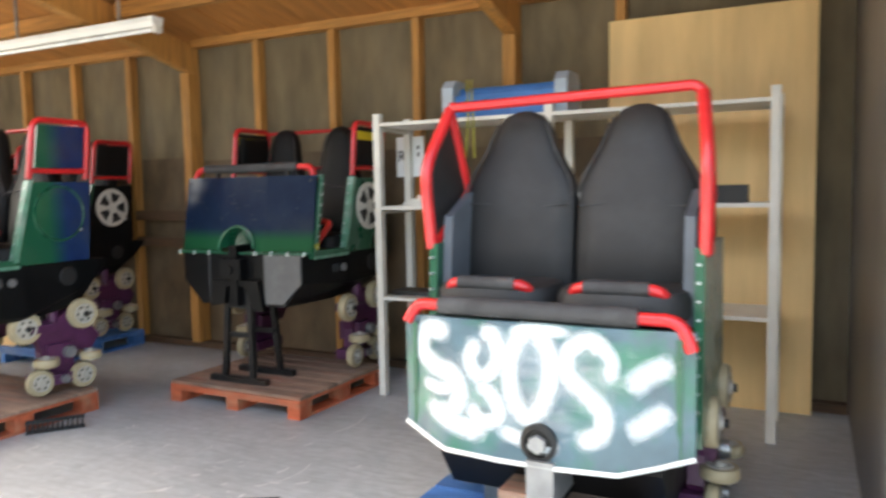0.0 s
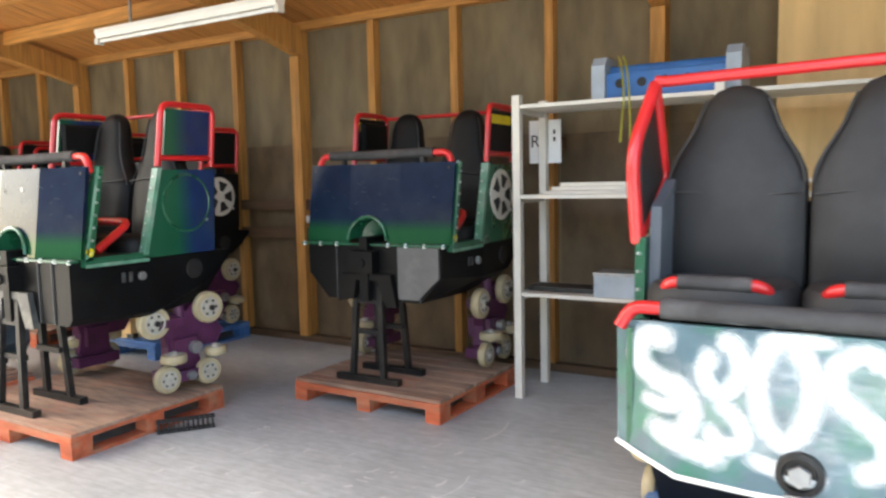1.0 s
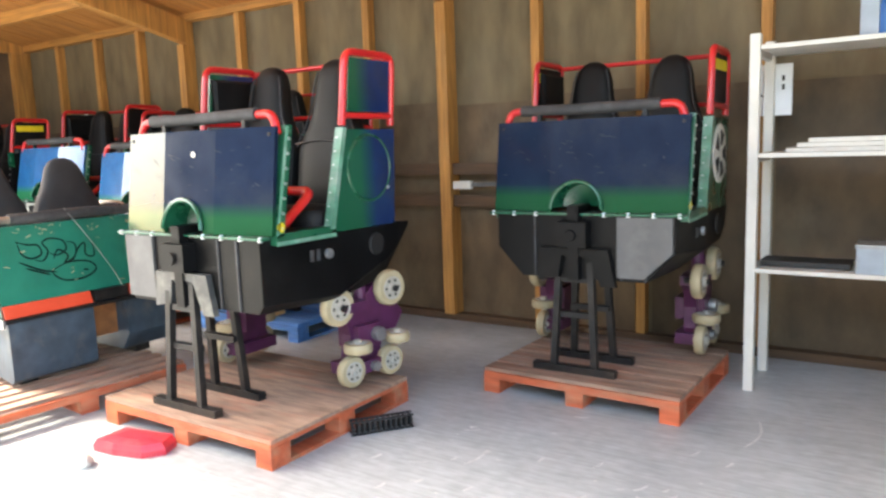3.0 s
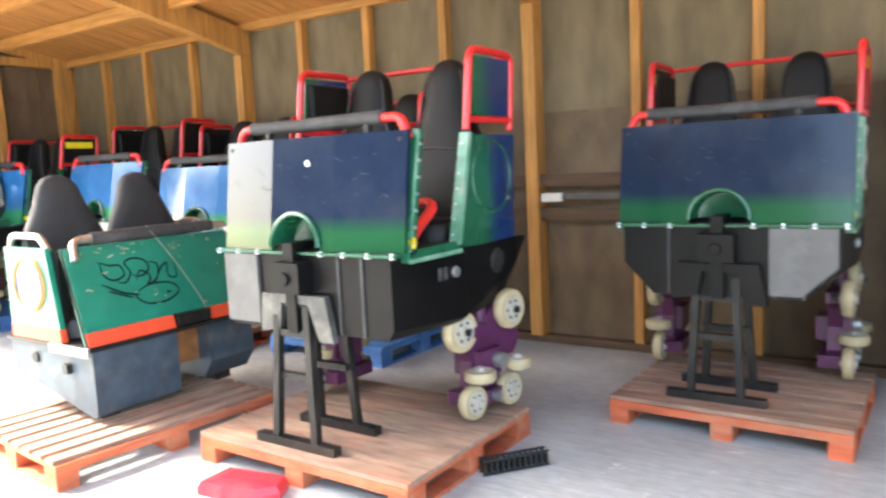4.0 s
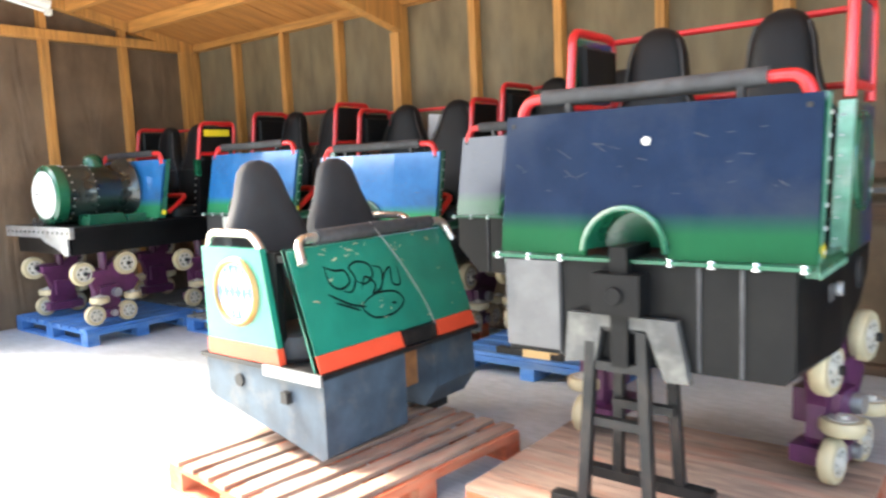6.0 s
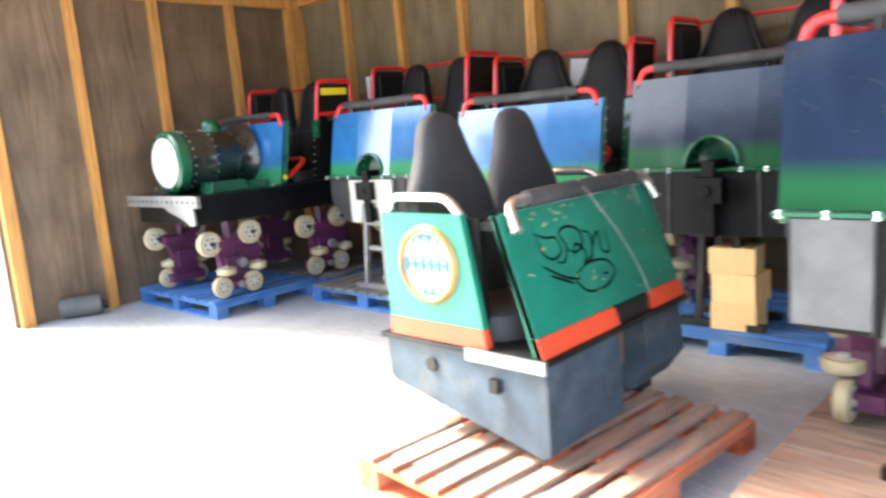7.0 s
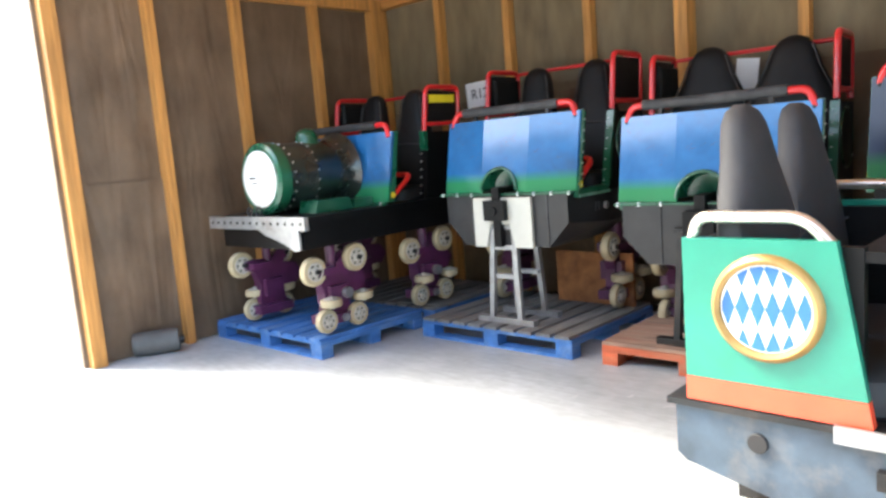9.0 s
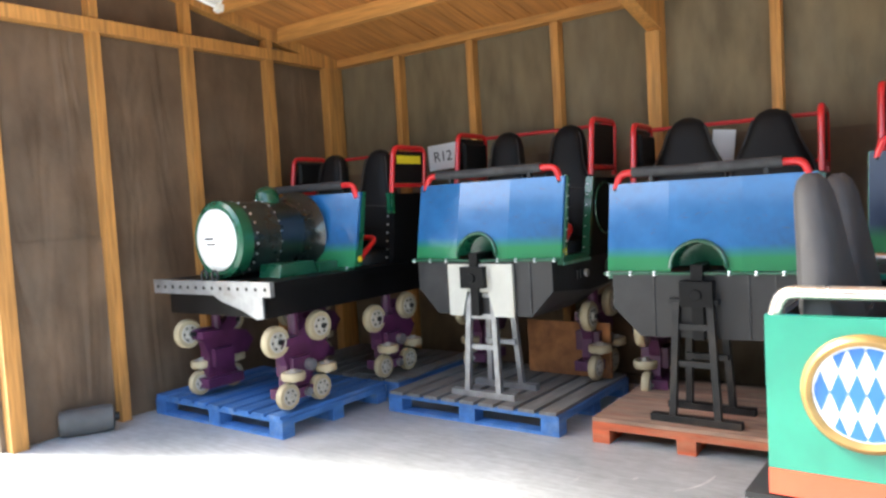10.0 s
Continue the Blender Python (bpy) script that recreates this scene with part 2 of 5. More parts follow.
tone = fn.new("ShaderNodeHueSaturation")
fl.new(streak.outputs[0], tone.inputs["Value"])
fl.new(fn["Principled BSDF"].inputs["Base Color"].links[0].from_socket, tone.inputs["Color"])
fl.new(tone.outputs[0], fn["Principled BSDF"].inputs["Base Color"])
damp = fn.new("ShaderNodeTexNoise")
damp.inputs["Scale"].default_value, damp.inputs["Detail"].default_value, damp.inputs["Roughness"].default_value = 0.75, 9, 0.7
fl.new(ftc.outputs["Object"], damp.inputs["Vector"])
patch = fn.new("ShaderNodeMapRange")
patch.inputs["From Min"].default_value, patch.inputs["From Max"].default_value = 0.36, 0.6
patch.inputs["To Min"].default_value, patch.inputs["To Max"].default_value = 0.74, 1.04
fl.new(damp.outputs["Fac"], patch.inputs[0])
tone2 = fn.new("ShaderNodeHueSaturation")
fl.new(patch.outputs[0], tone2.inputs["Value"])
fl.new(tone.outputs[0], tone2.inputs["Color"])
fl.new(tone2.outputs[0], fn["Principled BSDF"].inputs["Base Color"])
fb = fn.new("ShaderNodeBump")
fb.inputs["Strength"].default_value, fb.inputs["Distance"].default_value = 0.3, 0.003
fl.new(brush.outputs["Fac"], fb.inputs["Height"])
pb = fn["Principled BSDF"]
fl.new(pb.inputs["Normal"].links[0].from_socket, fb.inputs["Normal"])
fl.new(fb.outputs[0], pb.inputs["Normal"])


wn2, wl2 = END_PLY.node_tree.nodes, END_PLY.node_tree.links
wtc = wn2.new("ShaderNodeTexCoord")
wmap = wn2.new("ShaderNodeMapping")
wmap.inputs["Scale"].default_value = (1, 1.8, 0.3)
wl2.new(wtc.outputs["Object"], wmap.inputs[0])
fold = wn2.new("ShaderNodeTexNoise")
fold.inputs["Scale"].default_value, fold.inputs["Detail"].default_value, fold.inputs["Distortion"].default_value = 1.6, 2.0, 1.5
wl2.new(wmap.outputs[0], fold.inputs["Vector"])
wrinkle = wn2.new("ShaderNodeBump")
wrinkle.inputs["Strength"].default_value, wrinkle.inputs["Distance"].default_value = 0.55, 0.05
wl2.new(fold.outputs["Fac"], wrinkle.inputs["Height"])
wl2.new(wn2["Principled BSDF"].inputs["Normal"].links[0].from_socket, wrinkle.inputs["Normal"])
wl2.new(wrinkle.outputs[0], wn2["Principled BSDF"].inputs["Normal"])


# ---- mesh helpers ----
def part(name, bm, mat, parent=None, label="", smooth=False, bevel=0.0):
    if bevel:
        bmesh.ops.bevel(bm, geom=[e for e in bm.edges if e.is_manifold and e.calc_face_angle(0) > 0.6], offset=bevel, segments=2, affect="EDGES")
    me = bpy.data.meshes.new(name)
    bmesh.ops.recalc_face_normals(bm, faces=bm.faces)
    bm.to_mesh(me)
    bm.free()
    me.materials.append(mat)
    if smooth:
        me.polygons.foreach_set("use_smooth", [True] * len(me.polygons))
        me.set_sharp_from_angle(angle=radians(40))
    ob = new(name, me)
    if parent:
        ob.parent = parent
    if label:
        ob["label"] = label
    return ob


def thing(name, m, label, category, group="", kind=""):
    ob = new(name)
    ob.matrix_world = m
    ob.empty_display_size = 0.2
    return tagged(ob, label, category, group, kind)


def box(bm, x0, x1, y0, y1, z0, z1, m=None):
    c = [(x, y, z) for z in (z0, z1) for x, y in ((x0, y0), (x1, y0), (x1, y1), (x0, y1))]
    v = [bm.verts.new(m @ Vector(p) if m else p) for p in c]
    for f in ((3, 2, 1, 0), (4, 5, 6, 7), (0, 1, 5, 4), (1, 2, 6, 5), (2, 3, 7, 6), (3, 0, 4, 7)):
        bm.faces.new([v[i] for i in f])
    return bm


def B(x0, x1, y0, y1, z0, z1, m=None):
    return box(bmesh.new(), x0, x1, y0, y1, z0, z1, m)


def prism(bm, loop, axis, a, b):
    """A polygon in the plane across an axis, drawn out from a to b."""
    def p(q, h):
        return {"x": (h, q[0], q[1]), "y": (q[0], h, q[1]), "z": (q[0], q[1], h)}[axis]
    v0, v1 = [bm.verts.new(p(q, a)) for q in loop], [bm.verts.new(p(q, b)) for q in loop]
    bm.faces.new(v0[::-1])
    bm.faces.new(v1)
    for i in range(len(loop)):
        j = (i + 1) % len(loop)
        bm.faces.new((v0[i], v0[j], v1[j], v1[i]))
    return bm


def loft(bm, rings, close=True):
    vs = [[bm.verts.new(p) for p in r] for r in rings]
    k = len(rings[0])
    for a, b in zip(vs, vs[1:]):
        for i in range(k):
            j = (i + 1) % k
            bm.faces.new((a[i], a[j], b[j], b[i]))
    if close:
        bm.faces.new(vs[0][::-1])
        bm.faces.new(vs[-1])
    return bm


def rounded(points, r=0.05, steps=4):
    """Round the corners of a path."""
    pts = [Vector(p) for p in points]
    out = [pts[0]]
    for a, b, c in zip(pts, pts[1:], pts[2:]):
        d = min(r, (b - a).length * 0.45, (c - b).length * 0.45)
        p, q = b + (a - b).normalized() * d, b + (c - b).normalized() * d
        for i in range(steps + 1):
            t = i / steps
            out.append(p * (1 - t) ** 2 + b * 2 * t * (1 - t) + q * t * t)
    return out + [pts[-1]]


def tube(bm, points, r, sides=10, closed=False):
    pts = [Vector(p) for p in points]
    n = len(pts)
    rings = []
    side = None
    for i, p in enumerate(pts):
        d = (pts[(i + 1) % n] - pts[i - 1]) if closed else (pts[min(i + 1, n - 1)] - pts[max(i - 1, 0)])
        d.normalize()
        if side is None:
            side = d.orthogonal().normalized()
        side = (side - d * side.dot(d)).normalized()
        up = d.cross(side)
        rings.append([p + (side * math.cos(a) + up * math.sin(a)) * r for a in [2 * math.pi * k / sides for k in range(sides)]])
    if closed:
        rings.append(rings[0])
    return loft(bm, rings, not closed)


def lathe(bm, profile, axis, centre, sides=24):
    """Turn (radius, height) pairs round an axis."""
    c = Vector(centre)
    e = {"x": (Vector((0, 1, 0)), Vector((0, 0, 1)), Vector((1, 0, 0))), "y": (Vector((0, 0, 1)), Vector((1, 0, 0)), Vector((0, 1, 0))), "z": (Vector((1, 0, 0)), Vector((0, 1, 0)), Vector((0, 0, 1)))}[axis]
    rings = [[c + (e[0] * math.cos(a) + e[1] * math.sin(a)) * max(r, 0.0005) + e[2] * h for a in [2 * math.pi * k / sides for k in range(sides)]] for r, h in profile]
    return loft(bm, rings)


def disc(bm, axis, centre, r, h, sides=20):
    return lathe(bm, [(r, 0), (r, h * 0.7), (r * 0.93, h)], axis, centre, sides)


def ribbon(bm, pts, width, place, lift=0.003):
    """A flat painted stroke along (u, v) points, laid on a surface by place(u, v, lift)."""
    p2 = [Vector((p[0], p[1])) for p in pts]
    fine = []
    for i in range(len(p2) - 1):
        a, b, c, d = p2[max(i - 1, 0)], p2[i], p2[i + 1], p2[min(i + 2, len(p2) - 1)]
        for k in range(6):
            t = k / 6
            fine.append(0.5 * ((2 * b) + (c - a) * t + (2 * a - 5 * b + 4 * c - d) * t * t + (3 * b - a - 3 * c + d) * t ** 3))
    fine.append(p2[-1])
    left, right = [], []
    n = len(fine)
    for i, p in enumerate(fine):
        d = (fine[min(i + 1, n - 1)] - fine[max(i - 1, 0)]).normalized()
        s = Vector((-d.y, d.x)) * width / 2 * min(1, 0.35 + 4 * min(i, n - 1 - i) / n)
        left.append(p + s)
        right.append(p - s)
    vt = [[bm.verts.new(place(q.x, q.y, h)) for q in row] for row in (left, right) for h in (lift,)]
    for i in range(n - 1):
        bm.faces.new((vt[0][i], vt[0][i + 1], vt[1][i + 1], vt[1][i]))
    return bm


def soft_ribbon(bm, pts, width, place, lift=0.003, gain=1.0):
    """A sprayed stroke: five rows across, with a density that falls to nothing at its edges."""
    fade = bm.verts.layers.float.get("fade") or bm.verts.layers.float.new("fade")
    p2 = [Vector((p[0], p[1])) for p in pts]
    fine = []
    for i in range(len(p2) - 1):
        a, b, c, d = p2[max(i - 1, 0)], p2[i], p2[i + 1], p2[min(i + 2, len(p2) - 1)]
        for k in range(6):
            t = k / 6
            fine.append(0.5 * ((2 * b) + (c - a) * t + (2 * a - 5 * b + 4 * c - d) * t * t + (3 * b - a - 3 * c + d) * t ** 3))
    fine.append(p2[-1])
    n = len(fine)
    rows = []
    for i, p in enumerate(fine):
        d = (fine[min(i + 1, n - 1)] - fine[max(i - 1, 0)]).normalized()
        side = Vector((-d.y, d.x)) * width / 2
        end = min(1, 0.25 + min(i, n - 1 - i) / 4.0)
        row = []
        for f, w in ((-1, 0.0), (-0.5, 0.62), (0, 1.0), (0.5, 0.62), (1, 0.0)):
            q = p + side * f
            v = bm.verts.new(place(q.x, q.y, lift))
            v[fade] = w * end * gain
            row.append(v)
        rows.append(row)
    for a, b in zip(rows, rows[1:]):
        for i in range(4):
            bm.faces.new((a[i], b[i], b[i + 1], a[i + 1]))
    return bm


def text_mesh(name, string, size, mat, m, parent=None):
    cu = bpy.data.curves.new(name, "FONT")
    cu.body, cu.size, cu.extrude = string, size, 0.0008
    cu.align_x, cu.align_y = "CENTER", "CENTER"
    tmp = bpy.data.objects.new(name, cu)
    scene.collection.objects.link(tmp)
    me = bpy.data.meshes.new_from_object(tmp.evaluated_get(bpy.context.evaluated_depsgraph_get()))
    bpy.data.objects.remove(tmp)
    me.materials.clear()
    me.materials.append(mat)
    ob = new(name, me)
    ob.parent = parent
    ob.matrix_local = m
    return ob


# ---- structure ----
WY, WX, RX = 5.15, -11.08, 0.41      # faces of the back, end and right wall studs' sheathing
STUDS = [-0.97 - 0.776 * k for k in range(14)]


def roof_z(y):
    return 2.80 + 0.21 * (5.05 - y)


floor = part("floor", B(-60, 60, -60, 60, -0.2, 0.0), CONCRETE)
tagged(floor, "worn grey concrete floor with pale scuffs", "floor", kind="structure")
wall = part("wall_north", B(WX - 0.2, RX + 0.2, WY, WY + 0.06, 0, 3.1), WALL_PLY)
tagged(wall, "brown sheathed timber back wall with bare studs", "wall", kind="structure")
for k, x in enumerate(STUDS):
    post = k in (1, 5, 9)
    w = 0.047 if post else 0.032
    top = 2.5 if post else 2.72
    part("post" if post else "stud", B(x - w, x + w, WY - (0.14 if post else 0.085), WY - 0.002, 0.06, top), TIMBER, wall, bevel=0.004)
for a, b in zip(STUDS, STUDS[1:]):
    part("lower_sheet", B(b + 0.06, a - 0.06, WY - 0.014, WY - 0.002, 0.06, 1.74 + 0.02 * math.sin(a * 5)), LOWER_PLY, wall)
part("sole_plate", B(WX, RX, WY - 0.09, WY - 0.003, 0.0, 0.058), DARK_WOOD, wall)
part("wall_plate", B(WX, RX, WY - 0.1, WY - 0.003, 2.722, 2.8), TIMBER_X, wall, bevel=0.004)
for z in (0.93, 1.18):
    part("rail", B(-5.6, -4.12, WY - 0.1, WY - 0.086, z, z + 0.09), DARK_WOOD, wall)
part("conduit", B(-4.78, -4.1, WY - 0.118, WY - 0.1, 1.09, 1.12), CANISTER, wall, "grey cable conduit")
part("wall_socket", B(-4.78, -4.62, WY - 0.135, WY - 0.101, 1.07, 1.13), WHITE, wall, "small white junction box", bevel=0.005)

end = part("wall_west", B(WX - 0.06, WX, 1.93, WY + 0.06, 0, 3.5), END_PLY)
tagged(end, "dark brown sheathed end wall with timber studs", "wall", kind="structure")
for y, w in ((2.01, 0.05), (2.72, 0.034), (3.46, 0.034), (4.25, 0.034), (5.0, 0.085)):
    part("stud", B(WX + 0.002, WX + 0.09, y - w, y + w, 0.0, 2.70), TIMBER, end, bevel=0.004)
    if y < 4.9:
        part("upper_stud", B(WX + 0.002, WX + 0.09, y - w * 0.9, y + w * 0.9, 2.80, roof_z(y) - 0.1), TIMBER, end)
part("tie_beam", B(WX + 0.002, WX + 0.1, 1.93, WY - 0.1, 2.701, 2.79), TIMBER, end, bevel=0.004)
bm = bmesh.new()
prism(bm, [(1.7, roof_z(1.7) - 0.1), (WY - 0.12, roof_z(WY - 0.12) - 0.1), (WY - 0.12, roof_z(WY - 0.12) - 0.002), (1.7, roof_z(1.7) - 0.002)], "x", WX + 0.003, WX + 0.095)
part("end_rafter", bm, TIMBER, end)
part("patch_board", B(WX - 0.0, WX + 0.012, 2.02, 2.7, 0.02, 1.3), END_PLY, end)

TAR = material("dark_grey_tarred_sheet", (0.085, 0.085, 0.09), 0.38, vary=0.25, scale=4, stretch=(2, 2, 0.5), bump=0.3, bump_scale=18, second=(0.05, 0.045, 0.042), amount=0.6, spot_scale=1.2)
east = part("wall_east", B(RX, RX + 0.06, 2.35, WY + 0.06, 0, 3.4), TAR)
tagged(east, "dark grey tarred side wall", "wall", kind="structure")
part("jamb", B(RX - 0.03, RX + 0.07, 2.27, 2.35, 0, 3.2), LIGHT_STEEL, east, "grey metal door jamb")

# Unseen added wall: darkens what the car panels reflect and cuts sky light.
south = part("wall_south", B(-18.4, -1.2, -6.4, -6.2, 0, 5.5), WALL_PLY)
tagged(south, "plain brown wall added out of view to darken reflections", "wall", kind="structure")

roof = bmesh.new()
prism(roof, [(1.5, roof_z(1.5)), (WY + 0.2, roof_z(WY + 0.2)), (WY + 0.2, roof_z(WY + 0.2) + 0.05), (1.5, roof_z(1.5) + 0.05)], "x", WX - 0.25, RX + 0.25)
x, rnd = WX, random.Random(4)
while x < RX:                          # boards run down the slope with small gaps
    w = rnd.uniform(0.13, 0.16)
    d = rnd.uniform(0.008, 0.014)
    prism(roof, [(1.5, roof_z(1.5) - d), (WY, roof_z(WY) - d), (WY, roof_z(WY) - 0.001), (1.5, roof_z(1.5) - 0.001)], "x", x + 0.003, x + w - 0.003)
    x += w
# Added overhang out of view, there only to shade the floor below from sun.
prism(roof, [(0.3, roof_z(0.3)), (1.49, roof_z(1.49)), (1.49, roof_z(1.49) + 0.05), (0.3, roof_z(0.3) + 0.05)], "x", -8.4, -1.6)
ceiling = part("ceiling", roof, ROOF_WOOD)
tagged(ceiling, "orange-brown boarded sloping timber roof underside", "ceiling", kind="structure")
frames = [WX + 0.15] + [STUDS[k] for k in (9, 5, 1)] + [RX]
for x in frames[1:-1]:
    bm = bmesh.new()
    prism(bm, [(1.5, roof_z(1.5) - 0.27), (4.4, roof_z(4.4) - 0.27), (WY - 0.01, 2.49), (WY - 0.01, 2.721), (WY - 0.11, roof_z(WY) - 0.03), (1.5, roof_z(1.5) - 0.02)], "x", x - 0.05, x + 0.05)
    rafter = part("rafter", bm, TIMBER)
    tagged(rafter, "deep orange timber roof rafter", "rafter", "roof rafters", "structure")
for a, b in zip(frames, frames[1:]):
    for y in (4.28, 3.66, 3.04, 2.42, 1.8):
        z = roof_z(y) - 0.02
        purlin = part("purlin", B(a + 0.052, b - 0.052, y - 0.03, y + 0.03, z - 0.12, z), TIMBER_X, bevel=0.004)
        tagged(purlin, "pale orange timber roof purlin", "purlin", "roof purlins", "structure")


def batten(x0, x1, y, z, turn=0, slope=0):
    mid = pose(-10.25, (x0 + x1) / 2, z, 0, slope, turn) if turn else pose((x0 + x1) / 2, y, z)
    t = thing("ceiling_light", mid, "white fluorescent batten lamp under the roof, switched off", "lamp", "batten lamps")
    h = (x1 - x0) / 2
    bm = bmesh.new()
    prism(bm, [(-0.05, 0.035), (-0.035, 0.0), (0.035, 0.0), (0.05, 0.035), (0.05, 0.07), (-0.05, 0.07)], "x", -h, h)
    part("housing", bm, TUBE_WHITE, t)
    part("tube", tube(bmesh.new(), [(-h + 0.04, -0.02, -0.022), (h - 0.04, -0.02, -0.022)], 0.016), GLOSS_WHITE, t, smooth=True)
    for s in (-1, 1):
        part("end_cap", B(s * h - 0.02, s * h + 0.02, -0.04, 0.02, -0.045, 0.001), WHITE, t)
        part("hanger", B(s * h * 0.6 - 0.01, s * h * 0.6 + 0.01, -0.008, 0.008, 0.068, roof_z(y) - z - 0.012), LIGHT_STEEL, t)


batten(-6.0, -4.03, 3.98, 2.62)
batten(1.55, 3.2, 2.4, 2.98, 90, 11.8)

# ---- the ride cars ----
def ring(cx, cy, z, hw, hd, n=16, power=3.2):
    out = []
    for k in range(n):
        a = 2 * math.pi * k / n
        c, s = math.cos(a), math.sin(a)
        out.append(Vector((cx + hw * math.copysign(abs(c) ** (2 / power), c), cy + hd * math.copysign(abs(s) ** (2 / power), s), z)))
    return out


def seat(parent, x, y, z, mat, height=0.84, wide=0.235, deep=1.2, bell=False):
    """A bucket backrest that narrows to a rounded headrest, with its cushion; bell: broad sloping shoulders."""
    shape = [(0.0, 0.96, 0.05), (0.04, 1.0, 0.07), (0.2, 1.0, 0.075), (0.36, 1.0, 0.07), (0.44, 0.98, 0.068), (0.5, 0.9, 0.066), (0.57, 0.74, 0.064),
             (0.65, 0.62, 0.062), (0.74, 0.55, 0.06), (0.86, 0.5, 0.056), (0.93, 0.42, 0.05), (0.975, 0.3, 0.04), (1.0, 0.12, 0.02)]
    if bell:
        shape = [(0.0, 0.96, 0.05), (0.04, 1.0, 0.07), (0.25, 1.0, 0.078), (0.44, 1.0, 0.075), (0.52, 0.99, 0.073), (0.58, 0.96, 0.07), (0.65, 0.87, 0.067),
                 (0.72, 0.74, 0.064), (0.79, 0.62, 0.061), (0.87, 0.53, 0.057), (0.93, 0.45, 0.052), (0.975, 0.32, 0.04), (1.0, 0.12, 0.02)]
    rings = [ring(x, y + 0.1 * f, z + f * height, wide * w, d * deep, 18) for f, w, d in shape]
    back = part("backrest", loft(bmesh.new(), rings), mat, parent, smooth=True)
    f = 0.47
    seam = [Vector((x + u * wide * 0.93, y + 0.1 * f - 0.068 * deep, z + f * height + 0.008 * math.sin(u * 3 + x * 9))) for u in (-1, -0.6, -0.2, 0.2, 0.6, 1)]
    part("seam", tube(bmesh.new(), seam, 0.005, 5), PAD if bell else GREY_BLACK, back)
    for s in (-1, 1) if mat is not FABRIC else ():
        pipe = [Vector((x + s * wide * w * 0.97, y + 0.1 * f2 - d * 0.75 * deep, z + f2 * height)) for f2, w, d in shape[4:-2]]
        part("piping", tube(bmesh.new(), pipe, 0.005, 5), PAD, back)
    cushion = [ring(x, y - 0.2, z - 0.06 + h, wide * w, 0.2 * w, 18) for h, w in ((0, 0.92), (0.02, 1.0), (0.08, 1.0), (0.11, 0.93), (0.12, 0.8))]
    part("seat_cushion", loft(bmesh.new(), cushion), mat, parent, smooth=True)


def wheel(parent, axis, c, r, w, side=1):
    part("tyre", lathe(bmesh.new(), [(r * 0.6, -w / 2), (r * 0.92, -w / 2), (r, -w * 0.3), (r, w * 0.3), (r * 0.92, w / 2), (r * 0.6, w / 2)], axis, c, 22), CREAM, parent, smooth=True)
    h = w / 2
    rim = lathe(bmesh.new(), [(r * 0.66, -h - 0.002), (r * 0.62, -h - 0.006), (r * 0.3, -h + 0.004), (r * 0.28, -h - 0.016), (r * 0.1, -h - 0.018), (r * 0.1, h + 0.018), (r * 0.28, h + 0.016), (r * 0.3, h - 0.004), (r * 0.62, h + 0.006), (r * 0.66, h + 0.002)], axis, c, 20)
    part("rim", rim, RIM, parent, smooth=True)
    if axis == "x":
        bm = bmesh.new()
        for k in range(6):
            a = k * math.pi / 3
            for s in (-1, 1):
                disc(bm, "x", (c[0] + s * (h - 0.001), c[1] + math.cos(a) * r * 0.46, c[2] + math.sin(a) * r * 0.46), r * 0.1, s * 0.004, 8)
        tagged(part("rim_holes", bm, STEEL, parent), kind="stuff")


